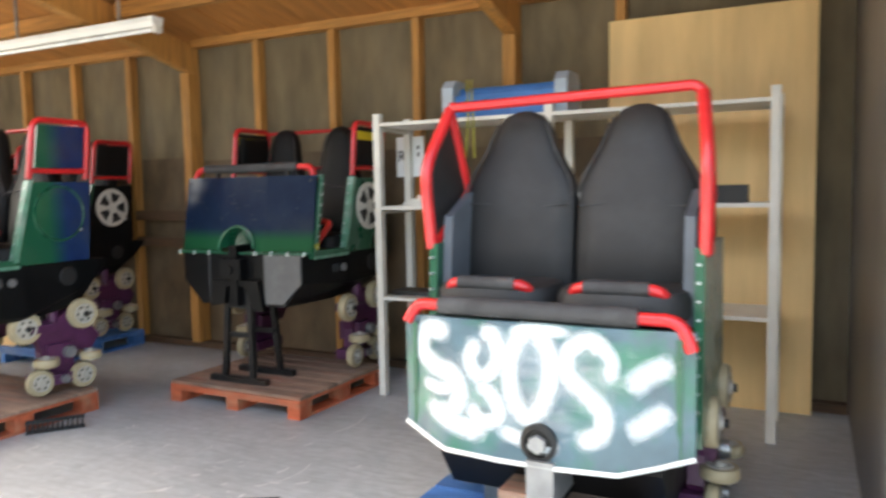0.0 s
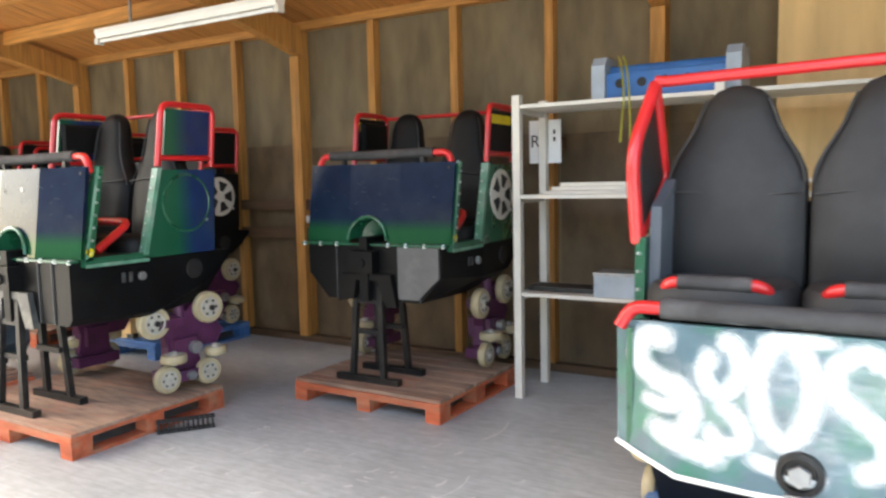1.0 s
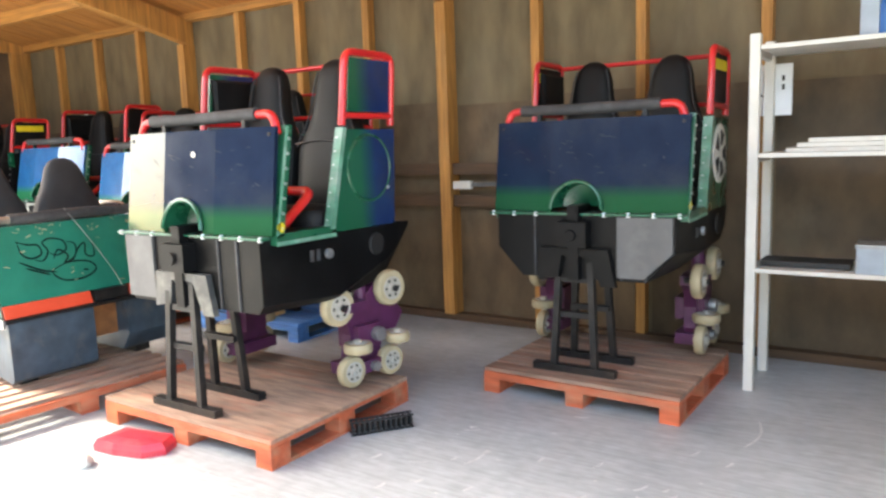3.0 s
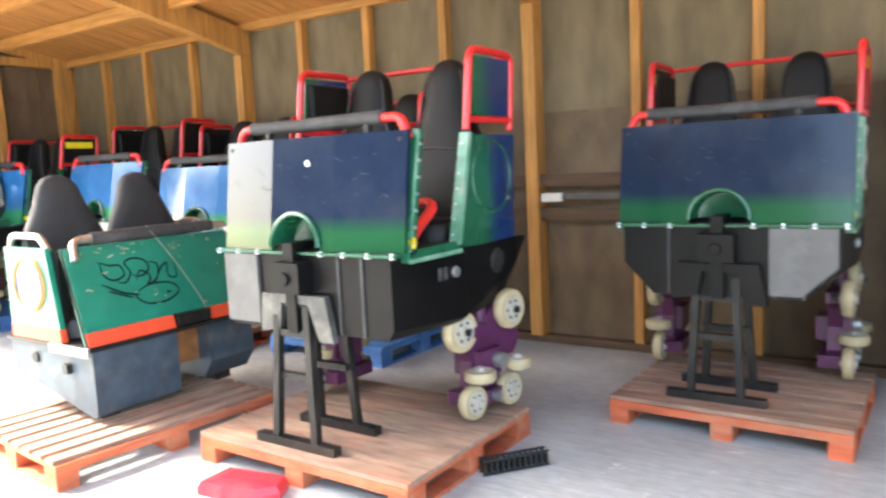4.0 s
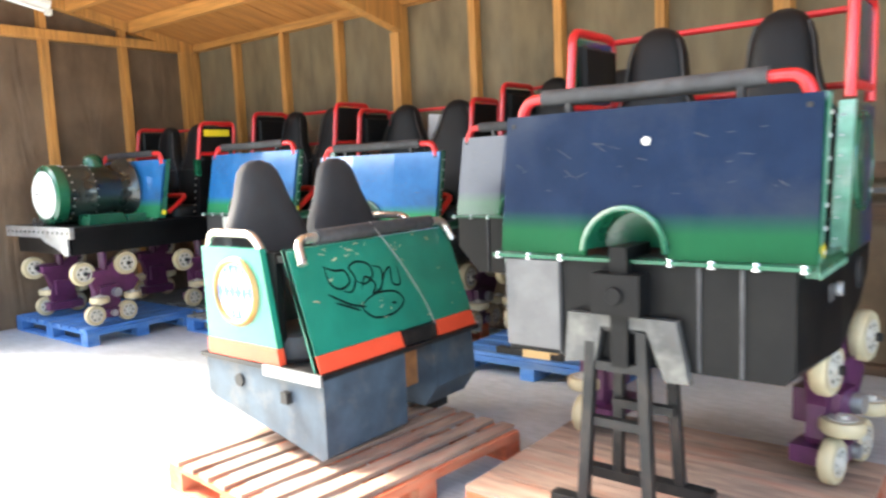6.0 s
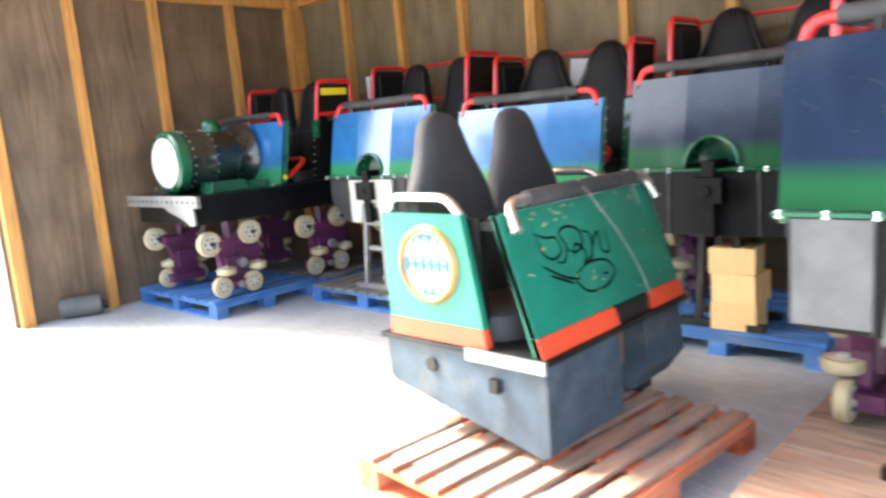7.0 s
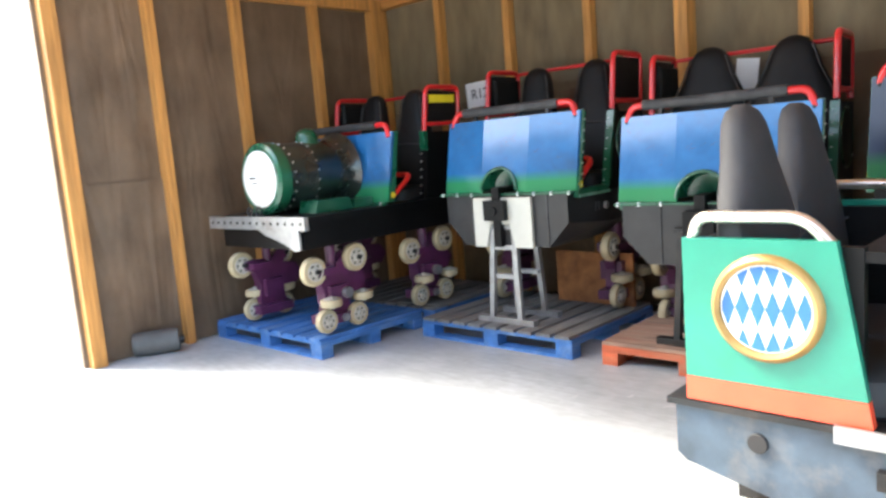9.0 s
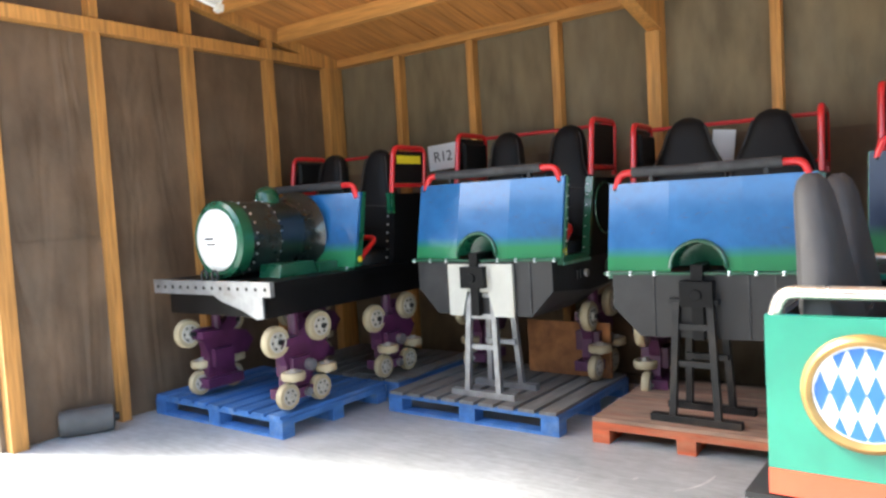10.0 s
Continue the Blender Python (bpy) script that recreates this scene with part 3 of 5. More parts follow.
def bogie(parent, s, y, top, x=0.41):
    """Purple wheel carrier with road, side and upstop wheels; s: the side it hangs on."""
    cx = s * x
    bm = bmesh.new()
    prism(bm, [(y - 0.2, 0.57), (y - 0.13, 0.53), (y - 0.09, 0.42), (y - 0.11, 0.3), (y - 0.06, 0.2), (y + 0.08, 0.19), (y + 0.13, 0.28), (y + 0.1, 0.4), (y + 0.24, 0.4), (y + 0.3, 0.48), (y + 0.24, 0.56), (y + 0.13, 0.58), (y + 0.2, 0.66), (y + 0.12, 0.7), (y + 0.02, 0.62), (y - 0.12, 0.63), (y - 0.2, 0.62)], "x", cx - 0.05, cx + 0.02)
    b = part("bogie", bm, PURPLE, parent, "purple painted wheel carrier", bevel=0.006)
    part("bracket", B(cx - 0.11, cx + 0.06, y - 0.07, y + 0.09, 0.34, 0.47), PURPLE, b, bevel=0.01)
    part("bracket", B(cx - 0.09, cx + 0.075, y - 0.15, y + 0.15, 0.21, 0.275), PURPLE, b, bevel=0.01)
    part("bracket", B(cx - 0.02, cx + 0.085, y - 0.18, y - 0.02, 0.56, 0.61), PURPLE, b, bevel=0.01)
    part("king_pin", tube(bmesh.new(), [(cx, y + 0.0, 0.6), (cx, y + 0.0, top + 0.03)], 0.035, 14), PURPLE, b, smooth=True)
    part("hub_cap", disc(bmesh.new(), "x", (cx + s * 0.05, y + 0.06, 0.41), 0.04, s * 0.05, 14), LIGHT_STEEL, b, smooth=True)
    part("hub_cap", disc(bmesh.new(), "x", (cx + s * 0.05, y + 0.02, 0.24), 0.03, s * 0.05, 14), LIGHT_STEEL, b, smooth=True)
    ox = cx + s * 0.055
    wheel(b, "x", (ox, y - 0.2, 0.6), 0.1, 0.055)
    wheel(b, "x", (ox, y + 0.17, 0.645), 0.1, 0.055)
    wheel(b, "z", (ox + s * 0.02, y - 0.09, 0.365), 0.078, 0.05)
    wheel(b, "z", (ox + s * 0.02, y + 0.2, 0.365), 0.07, 0.05)
    wheel(b, "x", (ox, y - 0.13, 0.24), 0.085, 0.05)
    wheel(b, "x", (ox, y + 0.15, 0.24), 0.085, 0.05)
    part("axle", tube(bmesh.new(), [(ox - s * 0.08, y - 0.2, 0.6), (ox + s * 0.06, y - 0.2, 0.6)], 0.018), STEEL, b)
    part("axle", tube(bmesh.new(), [(ox - s * 0.08, y + 0.17, 0.645), (ox + s * 0.06, y + 0.17, 0.645)], 0.018), STEEL, b)
    return b


def wing(parent, s, z0, z1, y0, y1, face, yellow=False, x=0.53, lean=0.05):
    """Red tubular frame at the shoulder with a board in it."""
    loop = [(s * x, y0, z0), (s * x, y0 + lean, z1), (s * x, y1 + lean * 0.7, z1), (s * x, y1, z0)]
    f = part("side_frame", tube(bmesh.new(), rounded(loop, 0.06), 0.019, 10), RED, parent, "red tubular steel frame", smooth=True)
    part("frame_rail", tube(bmesh.new(), [(s * x, y0 + 0.01, z0 + 0.05), (s * x, y1, z0 + 0.05)], 0.016), RED, f, smooth=True)
    bm = bmesh.new()
    prism(bm, [(y0 + 0.04, z0 + 0.07), (y0 + lean + 0.025, z1 - 0.03), (y1 + lean * 0.7 - 0.03, z1 - 0.03), (y1 - 0.02, z0 + 0.07)], "x", s * x - 0.008, s * x + 0.008)
    part("side_board", bm, face, f, bevel=0.003)
    if s < 0:
        pads = [[Vector((s * x + 0.012 + t, y0 + (y1 - y0) * (0.5 + u * k) + lean * 0.6, z0 + 0.19 + (z1 - z0 - 0.1) * v * k * 0.45 + 0.02)) for u, v in ((-0.4, -0.8), (0.4, -0.8), (0.4, 0.8), (-0.4, 0.8))] for t, k in ((0, 1.0), (0.02, 1.0), (0.032, 0.88))]
        part("headrest_pad", loft(bmesh.new(), pads), VINYL, f)
    if yellow:
        part("sticker", B(s * x - 0.012, s * x + 0.012, y0 + 0.07, y1 - 0.03, z1 - 0.12, z1 - 0.06), YELLOW, f, "yellow warning label")
    return f


def stand(m, label, STEEL=STEEL):
    """Welded steel trestle under a car's drawbar."""
    t = thing("trestle", m, label, "trestle", "steel trestles")
    for y in (-0.04, 0.24):
        part("foot", B(-0.24, 0.24, y - 0.025, y + 0.025, 0, 0.04), STEEL, t, bevel=0.004)
        for s in (-1, 1):
            bm = bmesh.new()
            box(bm, -0.018, 0.018, -0.018, 0.018, 0, 0.62, Matrix.Translation((s * 0.12, y, 0.03)) @ Matrix.Shear("XY", 4, (-s * 0.05, (0.1 - y) * 0.35)))
            part("leg", bm, STEEL, t)
    for z, w in ((0.32, 0.115), (0.52, 0.105)):
        for y in (-0.01, 0.2):
            part("rung", B(-w, w, y - 0.016, y + 0.016, z - 0.016, z + 0.016), STEEL, t)
    part("top_plate", B(-0.13, 0.13, -0.02, 0.2, 0.642, 0.668), STEEL, t, bevel=0.004)
    return t


def arc(cx, cz, r, a0, a1, n=10):
    return [(cx + r * math.cos(radians(a0 + (a1 - a0) * i / n)), cz + r * math.sin(radians(a0 + (a1 - a0) * i / n))) for i in range(n + 1)]


def front_panel(parent, mat, ax=-0.03, ar=0.145, z0=1.03, z1=1.525, hw=0.542, tilt=0.1):
    """Bent front sheet in three flats with an arched cut-out at its foot."""
    def y_at(x, z):
        return tilt * (z - z0) / (z1 - z0) + max(0, abs(x) - 0.19) * 0.12
    bm = bmesh.new()
    arch = [(ax + ar * math.cos(radians(a)), max(z0, z0 + 0.02 + ar * math.sin(radians(a)))) for a in range(180, -1, -15)]
    xs = [-hw, -0.17 - 0.02] + [p[0] for p in arch] + [0.19, hw]
    low = [z0, z0] + [p[1] for p in arch] + [z0, z0]
    low[2], low[-3] = z0, z0
    rows = []
    for x, z in zip(xs, low):
        zs = [z, max(z, z0 + 0.17), z1]
        rows.append([(bm.verts.new((x, y_at(x, q), q)), bm.verts.new((x, y_at(x, q) + 0.02, q))) for q in zs])
    for a, b in zip(rows, rows[1:]):
        for i in range(2):
            if (a[i][0].co - a[i + 1][0].co).length < 1e-5 and (b[i][0].co - b[i + 1][0].co).length < 1e-5:
                continue
            bm.faces.new((a[i][0], b[i][0], b[i + 1][0], a[i + 1][0]))
            bm.faces.new((a[i + 1][1], b[i + 1][1], b[i][1], a[i][1]))
        bm.faces.new((a[0][0], a[0][1], b[0][1], b[0][0]))
        bm.faces.new((a[2][1], a[2][0], b[2][0], b[2][1]))
    bmesh.ops.remove_doubles(bm, verts=bm.verts, dist=1e-4)
    p = part("front_panel", bm, mat, parent, "glossy blue panel fading into green at the foot")
    bm, r2 = bmesh.new(), random.Random(int(abs(parent.matrix_world.translation.x) * 100))
    for k in range(26):
        u, v, a = r2.uniform(-hw + 0.03, hw - 0.1), r2.uniform(z0 + 0.2, z1 - 0.06), r2.uniform(-0.7, 0.7)
        ln = r2.uniform(0.01, 0.05)
        ribbon(bm, [(u, v), (u + ln * 0.5, v + ln * 0.5 * a), (u + ln, v + ln * a)], r2.uniform(0.001, 0.0025), lambda x, z, h: Vector((x, y_at(x, z) - h, z)), 0.0015)
    tagged(part("scratches", bm, PAD, p), kind="stuff")
    lip = [(x, y_at(x, z) - 0.012, z) for x, z in arch]
    part("arch_rim", tube(bmesh.new(), lip, 0.011, 8), GREEN, p, smooth=True)
    hood = [[Vector((ax + ar * k * math.cos(radians(a)), d, z0 + 0.02 + ar * k * math.sin(radians(a)))) for a in range(0, 181, 15)] for d, k in ((0.005, 1.0), (0.12, 0.85), (0.16, 0.02))]
    bm = bmesh.new()
    vs = [[bm.verts.new(q) for q in r] for r in hood]
    for a, b in zip(vs, vs[1:]):
        for i in range(len(a) - 1):
            bm.faces.new((a[i], a[i + 1], b[i + 1], b[i]))
    part("arch_hood", bm, GREEN, p, smooth=True)
    for k in range(9):
        x = -hw + 0.02 + k * (2 * hw - 0.04) / 8
        if abs(x - ax) > ar:
            part("flange_bolt", lathe(bmesh.new(), [(0.011, -0.016), (0.012, -0.006), (0.008, 0.008)], "z", (x, -0.012, z0 - 0.004), 8), BOLT, p)
    part("flange", B(-hw, hw, -0.022, 0.03, z0 - 0.014, z0 - 0.002), GREEN, p)
    for x in (-hw + 0.035, hw - 0.035):
        part("screw", disc(bmesh.new(), "y", (x, y_at(x, z1 - 0.035) + 0.002, z1 - 0.035), 0.009, -0.006, 10), STEEL, p)
    return p


def hull(parent, mat, chamfer=0.15, z_top=1.015):
    """Boat-shaped black underbody."""
    def sec(y, hw, zc, zb, zt=z_top):
        return [Vector(p) for p in ((-hw, y, zt), (-hw, y, zc), (-hw + chamfer, y, zb), (hw - chamfer, y, zb), (hw, y, zc), (hw, y, zt))]
    bm = loft(bmesh.new(), [sec(0.0, 0.5, 0.68 + chamfer, 0.67), sec(0.5, 0.53, 0.65 + chamfer * 0.9, 0.645 + chamfer * 0.15), sec(0.88, 0.53, 0.8, 0.7), sec(1.0, 0.53, 0.87, 0.84, 1.0), sec(1.11, 0.52, 0.97, 0.96, 0.99)])
    h = part("hull", bm, mat, parent, "black moulded underbody", bevel=0.008)
    for s in (-1, 1):
        part("side_hub", disc(bmesh.new(), "x", (s * 0.528, 0.42, 0.9), 0.025, s * 0.018, 14), LIGHT_STEEL, h)
        part("side_lamp", disc(bmesh.new(), "x", (s * 0.528, 0.8, 0.9), 0.06, s * 0.012, 18), RUBBER, h)
        for k in range(2):
            part("decal_bar", B(s * 0.531 - 0.002, s * 0.531 + 0.002, 0.29 + 0.045 * k, 0.315 + 0.045 * k, 0.875, 0.93), PAD, h)
    for x in (-0.27, 0.22, 0.35):
        part("joint_strip", B(x - 0.005, x + 0.005, -0.008, 0.0, 0.675, 1.01), PAD, h)
    return h


def ride_car(m, label, panel=PANEL, coupling="dark", side=GREEN, medallion="blue", yellow=False, side_board=GREEN, star=False, splay=0, bell=False, chamfer=0.15, plates=(), tilt=0.1):
    c = thing("ride_car", m, label, "ride car", "coaster cars")
    hull(c, GREY_BLACK if panel is PANEL_SKYLIT else BLACK, chamfer)
    front_panel(c, panel, tilt=tilt)
    part("floor_pan", B(-0.5, 0.5, 0.03, 1.0, 1.0, 1.03), STEEL, c)
    bm = bmesh.new()
    prism(bm, [(0.96, 1.03), (0.98, 1.5), (1.01, 1.5), (0.99, 1.03)], "x", -0.52, 0.52)
    part("back_panel", bm, BLACK, c)
    for s in (-1, 1):
        a, b = (0.505, 0.545) if s > 0 else (-0.545, -0.505)
        bm = bmesh.new()
        prism(bm, [(0.066, 1.02), (0.166, 1.53), (0.21, 1.53), (0.115, 1.02)], "x", a, b)
        pl = part("front_pillar", bm, GREEN, c, "dark green painted corner pillar", bevel=0.006)
        ex0, ex1 = (b - 0.004, b + 0.004) if s > 0 else (a - 0.004, a + 0.004)
        bm = bmesh.new()
        prism(bm, [(0.068, 1.03), (0.168, 1.525), (0.184, 1.525), (0.084, 1.03)], "x", ex0, ex1)
        part("edge_strip", bm, EDGE_GREEN, pl, "scuffed pale green edge")
        bm = bmesh.new()
        for k in range(7):
            z = 1.06 + k * 0.068
            lathe(bm, [(0.008, 0), (0.007, 0.008)], "x", ((a if s < 0 else b) - (0.006 if s < 0 else 0.0), 0.096 + (z - 1.03) * 0.19, z), 6)
        tagged(part("rivets", bm, BOLT, pl), kind="stuff")
        part("sticker", disc(bmesh.new(), "x", (s * 0.546, 0.096, 1.066), 0.024, s * 0.003, 16), YELLOW, pl, "round yellow sticker")
        part("sill", B(min(a, b), max(a, b), 0.066, 0.47, 0.985, 1.035), GREEN, c, bevel=0.006)
        part("sill_strip", B(ex0, ex1, 0.07, 0.465, 0.982, 1.0), EDGE_GREEN, c, "scuffed pale green sill edge")
        bm = bmesh.new()
        prism(bm, [(0.445, 1.0), (0.57, 1.51), (0.985, 1.51), (0.955, 1.0)], "x", a, b)
        sp = part("side_panel", bm, side, c, "black side panel" if side is BLACK else "", bevel=0.008)
        bm = bmesh.new()
        prism(bm, [(0.43, 1.02), (0.556, 1.52), (0.585, 1.52), (0.46, 1.02)], "x", a - 0.005, b + 0.005)
        part("edge_trim", bm, EDGE_GREEN if side is not BLACK else GREEN, sp, bevel=0.004)
        bm = bmesh.new()
        for k in range(7):
            z = 1.06 + k * 0.068
            lathe(bm, [(0.008, 0), (0.007, 0.01)], "y", (s * 0.515, 0.43 + (z - 1.02) * 0.252, z), 6)
        tagged(part("rivets", bm, BOLT, sp), kind="stuff")
        ox = s * 0.545
        if medallion == "blue":
            part("disc", disc(bmesh.new(), "x", (ox, 0.755, 1.31), 0.165, s * 0.006, 36), side, sp, "raised painted disc", smooth=True)
            part("disc_ring", tube(bmesh.new(), [(ox, 0.755 + 0.172 * math.cos(k * math.pi / 18), 1.31 + 0.172 * math.sin(k * math.pi / 18)) for k in range(36)], 0.008, 6, True), GREEN, sp, smooth=True)
        else:
            part("disc", disc(bmesh.new(), "x", (ox, 0.755, 1.31), 0.17, s * 0.006, 36), WHITE, sp, "white spoked wheel badge", smooth=True)
            for k in range(5):
                q = Matrix.Translation((ox + s * 0.007, 0.755, 1.31)) @ Matrix.Rotation(k * math.tau / 5, 4, "X")
                bm = bmesh.new()
                prism(bm, [(0.05, -0.018), (0.05, 0.018), (0.13, 0.05), (0.13, -0.05)], "x", -0.002, 0.002)
                bm.transform(q)
                part("badge_gap", bm, INK, sp)
        part("edge_bolts", disc(bmesh.new(), "x", (ox, 0.9, 1.2), 0.01, s * 0.008, 8), BOLT, sp)
        wing(c, s, 1.53, 1.9, 0.57, 0.97, side_board, yellow)
        g = bogie(c, s, 0.72, 0.74, 0.44)
        if splay and s > 0:
            g.matrix_local = Matrix.Translation((0.46, 0.72, 0)) @ Matrix.Rotation(radians(splay), 4, "Z") @ Matrix.Translation((-0.44, -0.72, 0))
    part("back_rail", tube(bmesh.new(), [(-0.53, 0.99, 1.885), (0.53, 0.99, 1.885)], 0.014), RED, c, "red top rail", smooth=True)
    part("back_rail", tube(bmesh.new(), [(-0.53, 0.98, 1.6), (0.53, 0.98, 1.6)], 0.014), RED, c, smooth=True)
    for x in (-0.25, 0.25):
        seat(c, x, 0.78, 1.06, VINYL, 0.87 if bell else 0.84, 0.25 if bell else 0.235, 1.2, bell)
    bar = part("grab_bar", tube(bmesh.new(), rounded([(-0.51, 0.15, 1.49), (-0.48, 0.155, 1.585), (0.48, 0.155, 1.585), (0.51, 0.15, 1.49)], 0.09, 6), 0.021, 10), RED, c, "red steel grab bar", smooth=True)
    part("foam_sleeve", tube(bmesh.new(), [(-0.41, 0.155, 1.587), (-0.1, 0.155, 1.582), (0.38, 0.155, 1.587)], 0.031, 12), PAD, bar, "dark grey foam sleeve", smooth=True)
    for x in (-0.3, 0.3):
        part("bar_bracket", B(x - 0.012, x + 0.012, 0.135, 0.165, 1.5, 1.575), GREY_BLACK, bar)
    for x in (-0.25, 0.25):
        part("lap_bar", tube(bmesh.new(), rounded([(x - 0.2, 0.2, 1.06), (x - 0.2, 0.42, 1.21), (x + 0.2, 0.42, 1.21), (x + 0.2, 0.2, 1.06)], 0.07), 0.024), RED, c, "red lap bar", smooth=True)
    for x0, x1 in plates:
        bm = bmesh.new()
        prism(bm, [(x0, 0.69), (x0, 1.01), (x1, 1.01), (x1, 0.69 + max(0, x1 - 0.5 + chamfer)), (min(x1, 0.49 - chamfer), 0.69)], "y", -0.014, -0.003)
        part("skirt_plate", bm, PLATE, c, "scuffed grey skirt plate", bevel=0.003)
    bx = -0.03
    if coupling == "white":
        bm = bmesh.new()
        prism(bm, [(-0.24, 0.665), (-0.24, 1.0), (0.24, 1.0), (0.24, 0.665), (0.1, 0.665), (0.06, 0.82), (-0.1, 0.82), (-0.14, 0.665)], "y", -0.03, -0.005)
        part("coupling_plate", bm, CREAM_PLATE, c, "cream painted plate", bevel=0.004)
    elif coupling == "dark":
        bm = bmesh.new()
        prism(bm, [(-0.24, 0.66), (-0.22, 0.84), (0.16, 0.84), (0.2, 0.64), (0.12, 0.64), (0.06, 0.8), (-0.1, 0.8), (-0.12, 0.68)], "y", -0.04, -0.006)
        part("coupling_plate", bm, YOKE if chamfer < 0.1 else BLACK, c, "worn grey steel yoke" if chamfer < 0.1 else "", bevel=0.004)
    part("drawbar_housing", B(bx - 0.085, bx + 0.085, -0.08, 0.0, 0.85, 0.985), BLACK, c, "black rubber drawbar housing", bevel=0.03)
    part("drawbar", B(bx - 0.03, bx + 0.03, -0.05, 0.14, 0.67, 1.07), BLACK, c, bevel=0.012)
    part("drawbar_pin", disc(bmesh.new(), "y", (bx, -0.08, 0.915), 0.03, -0.012, 14), BLACK, c)
    if star:
        part("scuff", disc(bmesh.new(), "y", (0.03, 0.049, 1.41), 0.016, -0.002, 5), WHITE, c, "small worn pale sticker")
    return c


def pallet(m, lx, ly, label, top=P_TOP, frame_mat=P_ORANGE, boards=7, gap=0.02, h=0.142):
    """Wooden pallet: top boards over three runners on blocks and bottom boards."""
    t = thing("pallet", m, label, "pallet", "wooden pallets")
    hx, hy = lx / 2, ly / 2
    w = ly / boards
    for k in range(boards):
        y = -hy + k * w
        part("board", B(-hx, hx, y + gap / 2, y + w - gap / 2, h - 0.02, h), top, t)
    for x in (-hx, -0.05, hx - 0.1):
        part("runner", B(x + 0.002, x + 0.098, -hy + 0.004, hy - 0.004, h - 0.042, h - 0.0205), frame_mat, t)
        part("bottom_board", B(x, x + 0.1, -hy, hy, 0.0, 0.018), frame_mat, t)
        for y in (-hy, -0.06, hy - 0.12):
            part("block", B(x, x + 0.1, y, y + 0.12, 0.0185, h - 0.0425), frame_mat, t, bevel=0.004)
    part("lead_board", B(-hx + 0.003, hx - 0.003, -hy - 0.001, -hy + 0.02, h - 0.062, h - 0.0215), frame_mat, t)
    return t


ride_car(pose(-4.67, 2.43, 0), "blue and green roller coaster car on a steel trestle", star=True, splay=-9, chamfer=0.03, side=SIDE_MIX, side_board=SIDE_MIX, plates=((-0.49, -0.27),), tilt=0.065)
ride_car(pose(-3.205, 3.82, 0, 0, 0, 1.2), "blue and green coaster car with wheel badge, panel toned down as dim reflection", medallion="wheel", yellow=True, side_board=VINYL, plates=((0.2, 0.49),), tilt=0.075)
ride_car(pose(-8.72, 3.89, 0, 0, 0, 1.5), "blue and green coaster car with white coupling plate, panel brightened as reflected sky", panel=PANEL_SKYLIT, coupling="white", side=BLACK, side_board=VINYL)
ride_car(pose(-7.33, 3.93, -0.075, 0, 0, 5), "blue coaster car with grey underbody on orange pallet, panel brightened as reflected sky", panel=PANEL_SKYLIT, coupling="grey", side=BLACK, side_board=VINYL, bell=True)
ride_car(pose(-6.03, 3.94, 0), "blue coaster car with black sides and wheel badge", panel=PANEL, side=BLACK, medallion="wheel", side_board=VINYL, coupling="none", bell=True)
pallet(pose(-4.67, 2.81, 0), 1.26, 1.03, "orange pallet with a worn plywood-brown top", gap=0.006)
pallet(pose(-3.18, 4.15, 0, 0, 0, -1), 1.12, 0.98, "orange painted wooden pallet with worn boards")
pallet(pose(-8.78, 4.25, 0, 0, 0, 90), 1.05, 1.3, "weathered grey pallet with blue blocks", P_GREY, P_BLUE, boards=9, gap=0.035)
pallet(pose(-7.42, 4.26, 0, 0, 0, 2), 1.05, 1.0, "worn orange wooden pallet on the concrete", gap=0.006)
pallet(pose(-6.05, 4.47, 0), 1.1, 1.05, "bright blue wooden pallet near the back wall", P_BLUE, P_BLUE)
pallet(pose(-10.3, 3.43, 0, 0, 0, 90), 0.98, 1.36, "blue wooden pallet with open slats", P_BLUE, P_BLUE, boards=9, gap=0.035)
pallet(pose(-10.2, 4.48, 0, 0, 0, 90), 1.0, 1.3, "weathered grey and blue wooden pallet", P_GREY, P_BLUE, boards=9, gap=0.03)
pallet(pose(-6.02, 2.38, 0, 0, 0, 85), 1.22, 1.0, "orange slatted wooden pallet with wide gaps", P_TOP, P_ORANGE, boards=8, gap=0.05)
pallet(pose(-0.7, 3.15, 0), 1.1, 1.0, "blue wooden pallet under the graffiti car", P_BLUE, P_BLUE)
stand(pose(-4.72, 2.42, 0.142), "black steel trestle on the orange pallet")
stand(pose(-3.25, 3.85, 0.142), "black steel trestle on the orange pallet")
stand(pose(-8.73, 3.9, 0.142), "scuffed grey steel trestle on the grey pallet", LIGHT_STEEL)
stand(pose(-7.38, 3.9, 0.142), "dark steel trestle on the worn pallet")
stand(pose(-6.06, 4.05, 0.142), "dark steel trestle on the blue pallet")


